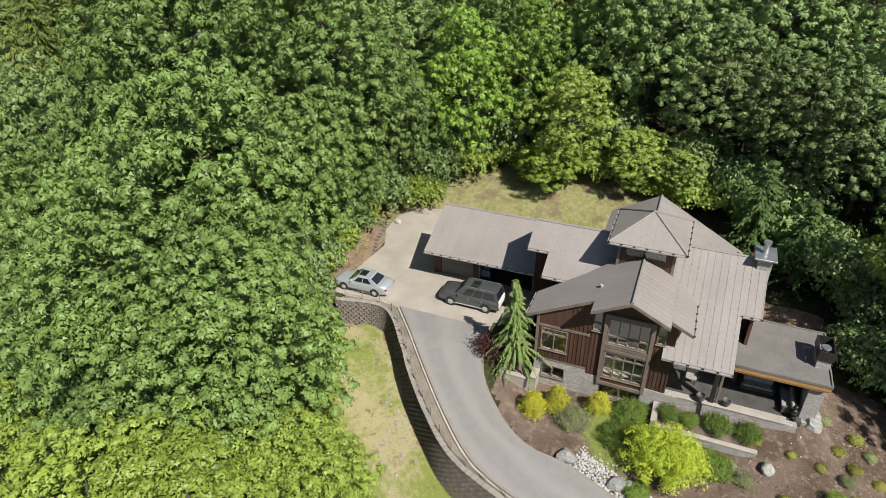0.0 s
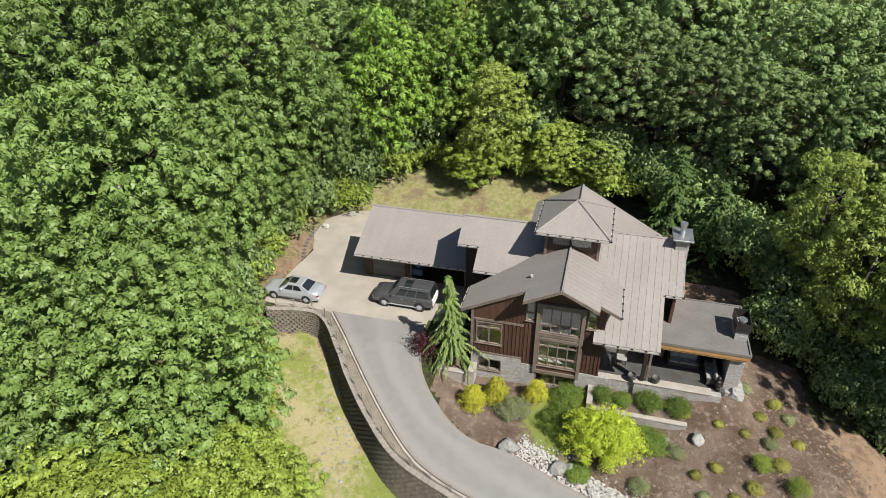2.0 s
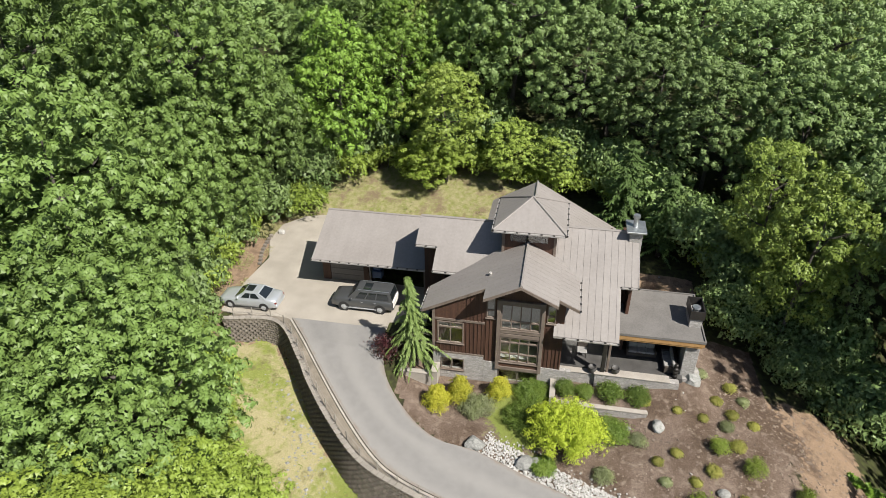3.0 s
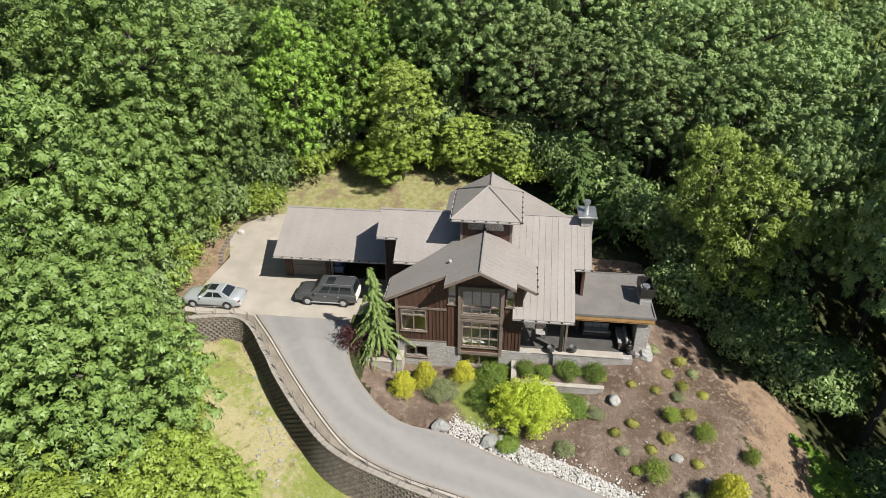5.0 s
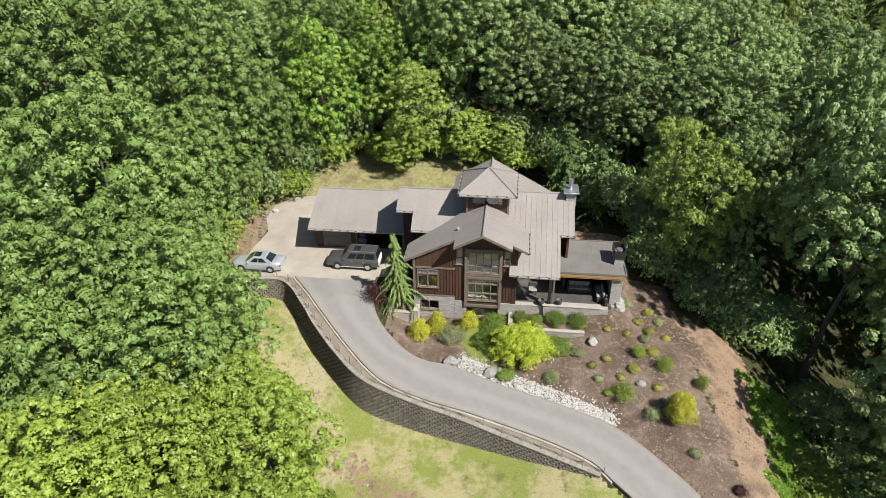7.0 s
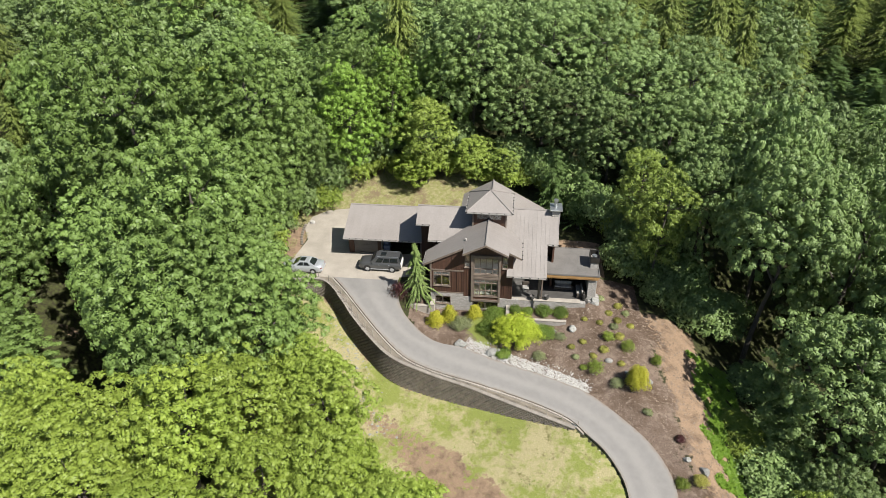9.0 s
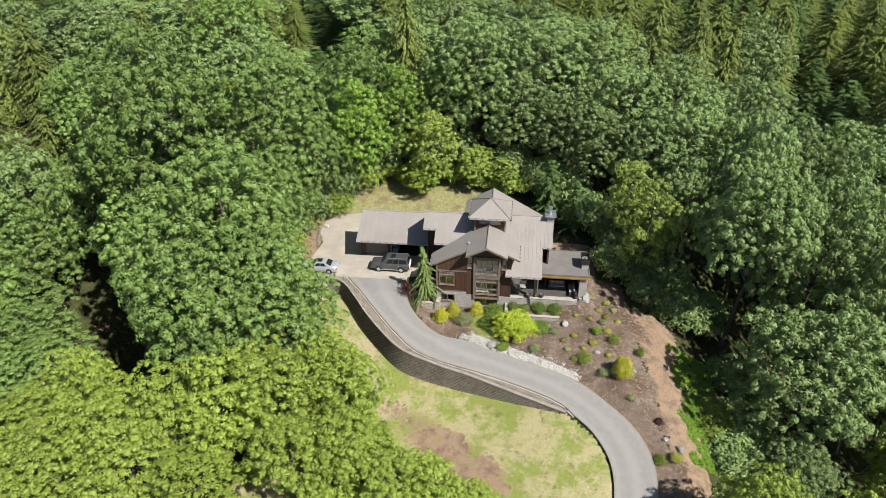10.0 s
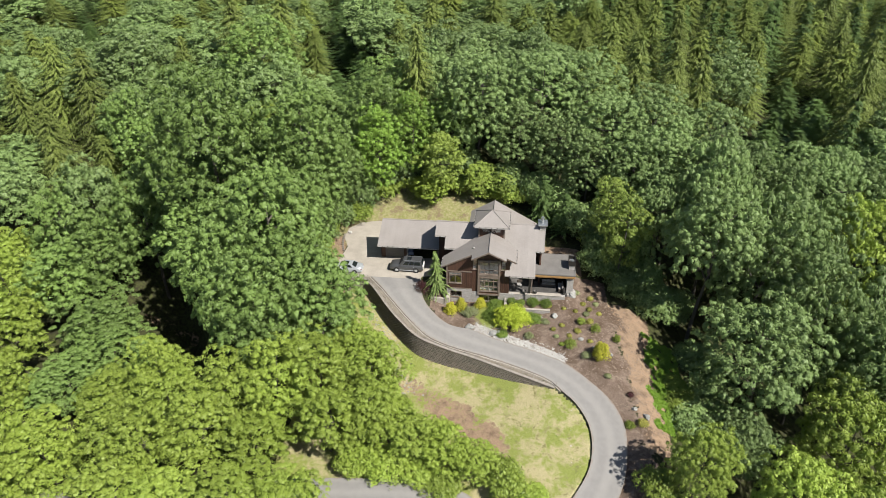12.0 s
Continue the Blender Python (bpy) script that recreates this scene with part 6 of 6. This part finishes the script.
# ---- cars ----
def car(name, at, turn, paint_mat, label, n):
    """n: the car's numbers. Its front points along -x before turning; its origin is under its middle."""
    L, W, H = n["size"]
    top = thing(name, at, label, "car", turn=turn)
    bm = bmesh.new()
    rings = []
    for x, zb, zs, w in n["stations"]:
        w = w * W / 2
        prof = [(-w * 0.86, zb), (-w * 0.985, zb + 0.12), (-w, (zb + zs) / 2), (-w * 0.965, zs - 0.07), (-w * 0.86, zs), (-w * 0.4, zs + 0.035), (w * 0.4, zs + 0.035), (w * 0.86, zs), (w * 0.965, zs - 0.07), (w, (zb + zs) / 2), (w * 0.985, zb + 0.12), (w * 0.86, zb)]
        rings.append([bm.verts.new((x * L, y, z)) for y, z in prof])
    for r, s in zip(rings, rings[1:]):
        for i in range(12):
            j = (i + 1) % 12
            bm.faces.new((r[i], r[j], s[j], s[i]))
    bm.faces.new(rings[0])
    bm.faces.new(rings[-1][::-1])
    bmesh.ops.recalc_face_normals(bm, faces=bm.faces)
    part("body", bm, paint_mat, top, smooth=True)
    # cabin: base and roof rectangles
    (bx0, bx1, bz0, bz1), (rx0, rx1, rz) = n["base"], n["roof"]
    wb, wr = W / 2 * 0.91, W / 2 * 0.70 if n["kind"] == "sedan" else W / 2 * 0.78
    B = [Vector((bx0 * L, -wb, bz0)), Vector((bx1 * L, -wb, bz1)), Vector((bx1 * L, wb, bz1)), Vector((bx0 * L, wb, bz0))]
    R = [Vector((rx0 * L, -wr, rz - 0.03)), Vector((rx1 * L, -wr, rz - 0.03)), Vector((rx1 * L, wr, rz - 0.03)), Vector((rx0 * L, wr, rz - 0.03))]
    bm = bmesh.new()
    vb, vr = [bm.verts.new(p - Vector((0, 0, 0.06))) for p in B], [bm.verts.new(p) for p in R]
    vt = [bm.verts.new(Vector((p.x * 0.93 + 0.07 * (R[0].x + R[1].x) / 2, p.y * 0.86, rz))) for p in R]
    for a, b in ((vb, vr), (vr, vt)):
        for i in range(4):
            j = (i + 1) % 4
            bm.faces.new((a[i], a[j], b[j], b[i]))
    bm.faces.new(vt)
    bmesh.ops.recalc_face_normals(bm, faces=bm.faces)
    part("cabin", bm, paint_mat, top, smooth=False)

    def pane(name, c, u0, u1, v0, v1):
        def at_(u, v):
            return (c[0].lerp(c[1], u)).lerp(c[3].lerp(c[2], u), v)
        q = [at_(u0, v0), at_(u1, v0), at_(u1, v1), at_(u0, v1)]
        nrm = (q[1] - q[0]).cross(q[3] - q[0]).normalized()
        mid = sum(q, Vector()) / 4
        if nrm.dot(mid - Vector((0, 0, bz0))) < 0:
            nrm = -nrm
        bm = bmesh.new()
        prism(bm, [p - nrm * 0.01 for p in q], nrm * 0.022)
        part(name, bm, "car_glass", top)

    pane("windscreen", [B[3], B[0], R[0], R[3]], 0.06, 0.94, 0.1, 0.94)
    pane("rear_window", [B[1], B[2], R[2], R[1]], 0.08, 0.92, 0.12, 0.92)
    for s0, s1 in n["side"]:
        pane("side_window", [B[0], B[1], R[1], R[0]], s0, s1, 0.12, 0.90)
        pane("side_window", [B[3], B[2], R[2], R[3]], s0, s1, 0.12, 0.90)
    sx = (R[0].x * 0.68 + R[1].x * 0.32)
    part("sunroof", boxes(((sx - 0.32, -wr * 0.62, rz - 0.02), (sx + 0.30, wr * 0.62, rz + 0.012)), bevel=0.008), "car_glass", top)
    wr_ = n["wheel"]
    for dx in n["seams"]:
        for s in (-1, 1):
            part("door_handle", boxes(((dx + 0.55, s * W * 0.497 - 0.012, bz0 - 0.22), (dx + 0.72, s * W * 0.497 + 0.012, bz0 - 0.18)), bevel=0.005), "alloy", top)
    for wx in n["axles"]:
        for s in (-1, 1):
            wheel = new("wheel")
            wheel.parent = top
            wheel.location = (wx, s * (W / 2 - 0.11), wr_)
            bm = tube(bmesh.new(), (0, -0.12, 0), (0, 0.12, 0), wr_, sides=24)
            bmesh.ops.bevel(bm, geom=[e for e in bm.edges if len(e.link_faces) == 2 and any(len(f.verts) > 4 for f in e.link_faces)], offset=0.03, segments=2, affect="EDGES")
            part("tyre", bm, "tyre", wheel, smooth=False)
            bm = tube(bmesh.new(), (0, s * 0.06, 0), (0, s * 0.125, 0), wr_ * 0.62, wr_ * 0.58, 20)
            for k in range(5):
                a = k * 1.2566
                tube(bm, (0, s * 0.13, 0), (math.cos(a) * wr_ * 0.56, s * 0.128, math.sin(a) * wr_ * 0.56), 0.035, 0.03, 5)
            part("rim", bm, "alloy", wheel)
            part("wheel_arch", tube(bmesh.new(), (wx, s * (W / 2 - 0.2), wr_ + 0.02), (wx, s * (W / 2 + 0.004), wr_ + 0.02), wr_ * 1.16, sides=24), "tyre", top)
    for s in (-1, 1):
        part("headlight", boxes(((-L / 2 + 0.03, s * W * 0.34 - 0.15, n["lamp"] - 0.02), (-L / 2 + 0.24, s * W * 0.34 + 0.13, n["lamp"] + 0.09)), bevel=0.03), "lamp_clear", top)
        part("tail_light", boxes(((L / 2 - 0.18, s * W * 0.37 - 0.12, n["lamp"] + 0.06), (L / 2 + 0.003, s * W * 0.37 + 0.1, n["lamp"] + 0.19)), bevel=0.025), "lamp_red", top)
        part("mirror", boxes(((bx0 * L + 0.34, s * W * 0.52 - 0.1, bz0 + 0.04), (bx0 * L + 0.46, s * W * 0.52 + 0.1, bz0 + 0.17)), bevel=0.03), paint_mat, top)
        part("sill", boxes(((-L * 0.24, s * W * 0.485 - 0.05, n["stations"][3][1] - 0.02), (L * 0.24, s * W * 0.485 + 0.05, n["stations"][3][1] + 0.07)), bevel=0.02), "black" if n["kind"] == "sedan" else "alloy", top)
        if n["kind"] == "suv":
            part("roof_rib", boxes(((R[0].x + 1.15, s * wr * 0.4 - 0.02, rz - 0.005), (R[1].x - 0.2, s * wr * 0.4 + 0.02, rz + 0.018)), bevel=0.006), paint_mat, top)
            part("roof_rail", tube(bmesh.new(), (R[0].x + 0.25, s * wr * 0.86, rz + 0.05), (R[1].x - 0.1, s * wr * 0.86, rz + 0.05), 0.022, sides=6), "metal", top)
    part("bumper", boxes(((-L / 2 - 0.02, -W * 0.40, 0.32), (-L / 2 + 0.12, W * 0.40, 0.52)), bevel=0.04), paint_mat, top)
    part("bumper", boxes(((L / 2 - 0.12, -W * 0.42, 0.34), (L / 2 + 0.03, W * 0.42, 0.56)), bevel=0.04), paint_mat, top)
    if n["kind"] == "suv":
        part("tailgate_panel", boxes(((L / 2 - 0.1, -W * 0.38, 0.55), (L / 2 + 0.05, W * 0.38, 1.1)), bevel=0.02), "white", top)
    return top


car("sedan", (-21.15, 4.05, 0.005), 0, "silver", "silver four-door sedan parked at the apron's edge", {
    "kind": "sedan", "size": (4.8, 1.82, 1.45), "wheel": 0.33, "axles": (-1.4, 1.37), "seams": (-0.62, 0.42), "lamp": 0.62,
    "stations": [(-0.5, 0.30, 0.62, 0.72), (-0.475, 0.22, 0.72, 0.88), (-0.40, 0.2, 0.82, 0.98), (-0.22, 0.2, 0.93, 1.0), (0.0, 0.2, 0.96, 1.0), (0.22, 0.2, 0.99, 1.0), (0.38, 0.22, 1.02, 0.97), (0.47, 0.26, 0.99, 0.88), (0.5, 0.32, 0.85, 0.76)],
    "base": (-0.22, 0.345, 0.96, 1.03), "roof": (-0.055, 0.195, 1.45), "side": ((0.2, 0.47), (0.51, 0.80))})
car("suv", (-12.3, 5.35, 0.005), 0, "graphite", "dark grey estate sport-utility car with roof rails on the apron", {
    "kind": "suv", "size": (4.9, 1.92, 1.86), "wheel": 0.38, "axles": (-1.42, 1.43), "seams": (-0.6, 0.45), "lamp": 0.78,
    "stations": [(-0.5, 0.40, 0.82, 0.80), (-0.48, 0.34, 0.98, 0.93), (-0.40, 0.33, 1.06, 0.98), (-0.22, 0.33, 1.14, 1.0), (0.0, 0.33, 1.16, 1.0), (0.25, 0.33, 1.17, 1.0), (0.42, 0.34, 1.17, 0.98), (0.485, 0.36, 1.12, 0.94), (0.5, 0.42, 1.0, 0.9)],
    "base": (-0.235, 0.492, 1.14, 1.16), "roof": (-0.10, 0.455, 1.83), "side": ((0.17, 0.38), (0.41, 0.62), (0.65, 0.93))})


# ---- patio and garage clutter ----
def sofa(at, turn):
    s = thing("patio_sofa", at, "grey cushioned wicker sofa under the patio roof", "sofa", turn=turn)
    part("frame", boxes(((-1.0, -0.4, 0.05), (1.0, 0.4, 0.3)), bevel=0.03), "wicker", s)
    part("backrest", boxes(((-1.0, 0.28, 0.3), (1.0, 0.42, 0.8)), bevel=0.03), "wicker", s)
    for x in (-1.02, 0.88):
        part("armrest", boxes(((x, -0.4, 0.3), (x + 0.14, 0.28, 0.6)), bevel=0.03), "wicker", s)
    for k in range(3):
        part("cushion", boxes(((-0.87 + k * 0.585, -0.38, 0.3), (-0.30 + k * 0.585, 0.26, 0.46)), bevel=0.04), "fabric", s)
        part("back_cushion", boxes(((-0.87 + k * 0.585, 0.1, 0.46), (-0.30 + k * 0.585, 0.28, 0.84)), bevel=0.05), "fabric", s)
    for x in (-0.92, 0.92):
        for y in (-0.33, 0.33):
            part("leg", boxes(((x - 0.03, y - 0.03, 0), (x + 0.03, y + 0.03, 0.06))), "wicker", s)


sofa((8.35, 3.0, 0.2), 0)
sofa((10.1, 2.2, 0.2), -90)


def grill(at):
    g = thing("covered_grill", at, "patio grill under a black cover", "grill")
    part("cover", boxes(((-0.6, -0.35, 0.1), (0.6, 0.35, 0.95)), bevel=0.08), "black", g)
    part("hood", tube(bmesh.new(), (-0.5, 0, 0.93), (0.5, 0, 0.93), 0.3, sides=12), "black", g)
    for x in (-0.5, 0.5):
        part("leg", boxes(((x - 0.05, -0.25, 0), (x + 0.05, 0.25, 0.12))), "dark_metal", g)


grill((10.1, 5.3, 0.2))
figure = bmesh.new()
for (z0, r0), (z1, r1) in zip(((0.0, 0.2), (0.25, 0.17), (0.6, 0.24), (0.8, 0.1)), ((0.25, 0.17), (0.6, 0.24), (0.8, 0.1), (1.05, 0.13))):
    tube(figure, (10.4, 0.98, 0.2 + z0), (10.4, 0.98, 0.2 + z1), r0, r1, 10)
tagged(part("garden_ornament", figure, "dark_metal", None, smooth=True), "dark stone garden ornament beside the patio column", "ornament")


def urn(at, r, h, seed):
    u = thing("planter_pot", at, "round grey stone pot beside the patio post", "pot")
    bm = bmesh.new()
    prof = [(0.55, 0), (0.85, 0.35), (1.0, 0.75), (0.9, 0.95), (0.98, 1.0), (0.82, 1.0), (0.75, 0.8)]
    rings = [[bm.verts.new((r * a * math.cos(k * math.pi / 8), r * a * math.sin(k * math.pi / 8), h * z)) for k in range(16)] for a, z in prof]
    for p, q in zip(rings, rings[1:]):
        for k in range(16):
            bm.faces.new((p[k], p[(k + 1) % 16], q[(k + 1) % 16], q[k]))
    bm.faces.new(rings[0][::-1])
    bm.faces.new(rings[-1])
    part("body", bm, "slate", u, smooth=True)


urn((5.0, 0.45, 0.2), 0.3, 0.5, 1)
urn((6.5, 0.42, 0.42), 0.3, 0.45, 2)
lounge = thing("lounge_chair", (4.3, 2.2, 0.2), "dark round-backed patio chair", "chair")
part("seat", boxes(((-0.35, -0.35, 0.35), (0.35, 0.35, 0.48)), bevel=0.05), "fabric", lounge)
part("backrest", boxes(((-0.38, 0.25, 0.4), (0.38, 0.42, 0.95)), bevel=0.07), "wicker", lounge)
for x in (-0.3, 0.3):
    for y in (-0.3, 0.3):
        part("leg", tube(bmesh.new(), (x, y, 0), (x * 0.9, y * 0.9, 0.36), 0.025, sides=6), "dark_metal", lounge)

cart = thing("garden_cart", (-12.3, 9.1, 0.0), "blue covered cart standing in the open carport", "cart")
part("tub", boxes(((-0.42, -0.4, 0.3), (0.42, 0.4, 1.0)), bevel=0.08), "blue", cart)
part("cover", boxes(((-0.36, -0.35, 1.0), (0.36, 0.35, 1.5)), bevel=0.12), "blue", cart)
for x in (-0.34, 0.34):
    for y in (-0.3, 0.3):
        part("wheel", tube(bmesh.new(), (x, y - 0.05, 0.15), (x, y + 0.05, 0.15), 0.15, sides=14), "tyre", cart)

# row of landscape blocks holding the bank beside the apron
border = thing("block_border", (0, 0, 0), "stepped row of dark landscape blocks beside the apron", "border", kind="structure")
for k in range(9):
    s = k / 8
    x, y = -23.05 - 0.9 * s - 0.25 * math.sin(3 * s), 9.6 + 4.6 * s
    part("block", boxes(((x - 0.2, y - 0.14, -0.1), (x + 0.1, y + 0.14, 0.13 + 0.1 * s)), bevel=0.02), "block", border)
bin_ = thing("pale_rock", (-23.3, 14.9, 0.0), "small pale rock at the end of the block border", "rock")
part("body", boxes(((-0.3, -0.2, -0.05), (0.3, 0.2, 0.4)), bevel=0.12), "pebble", bin_)
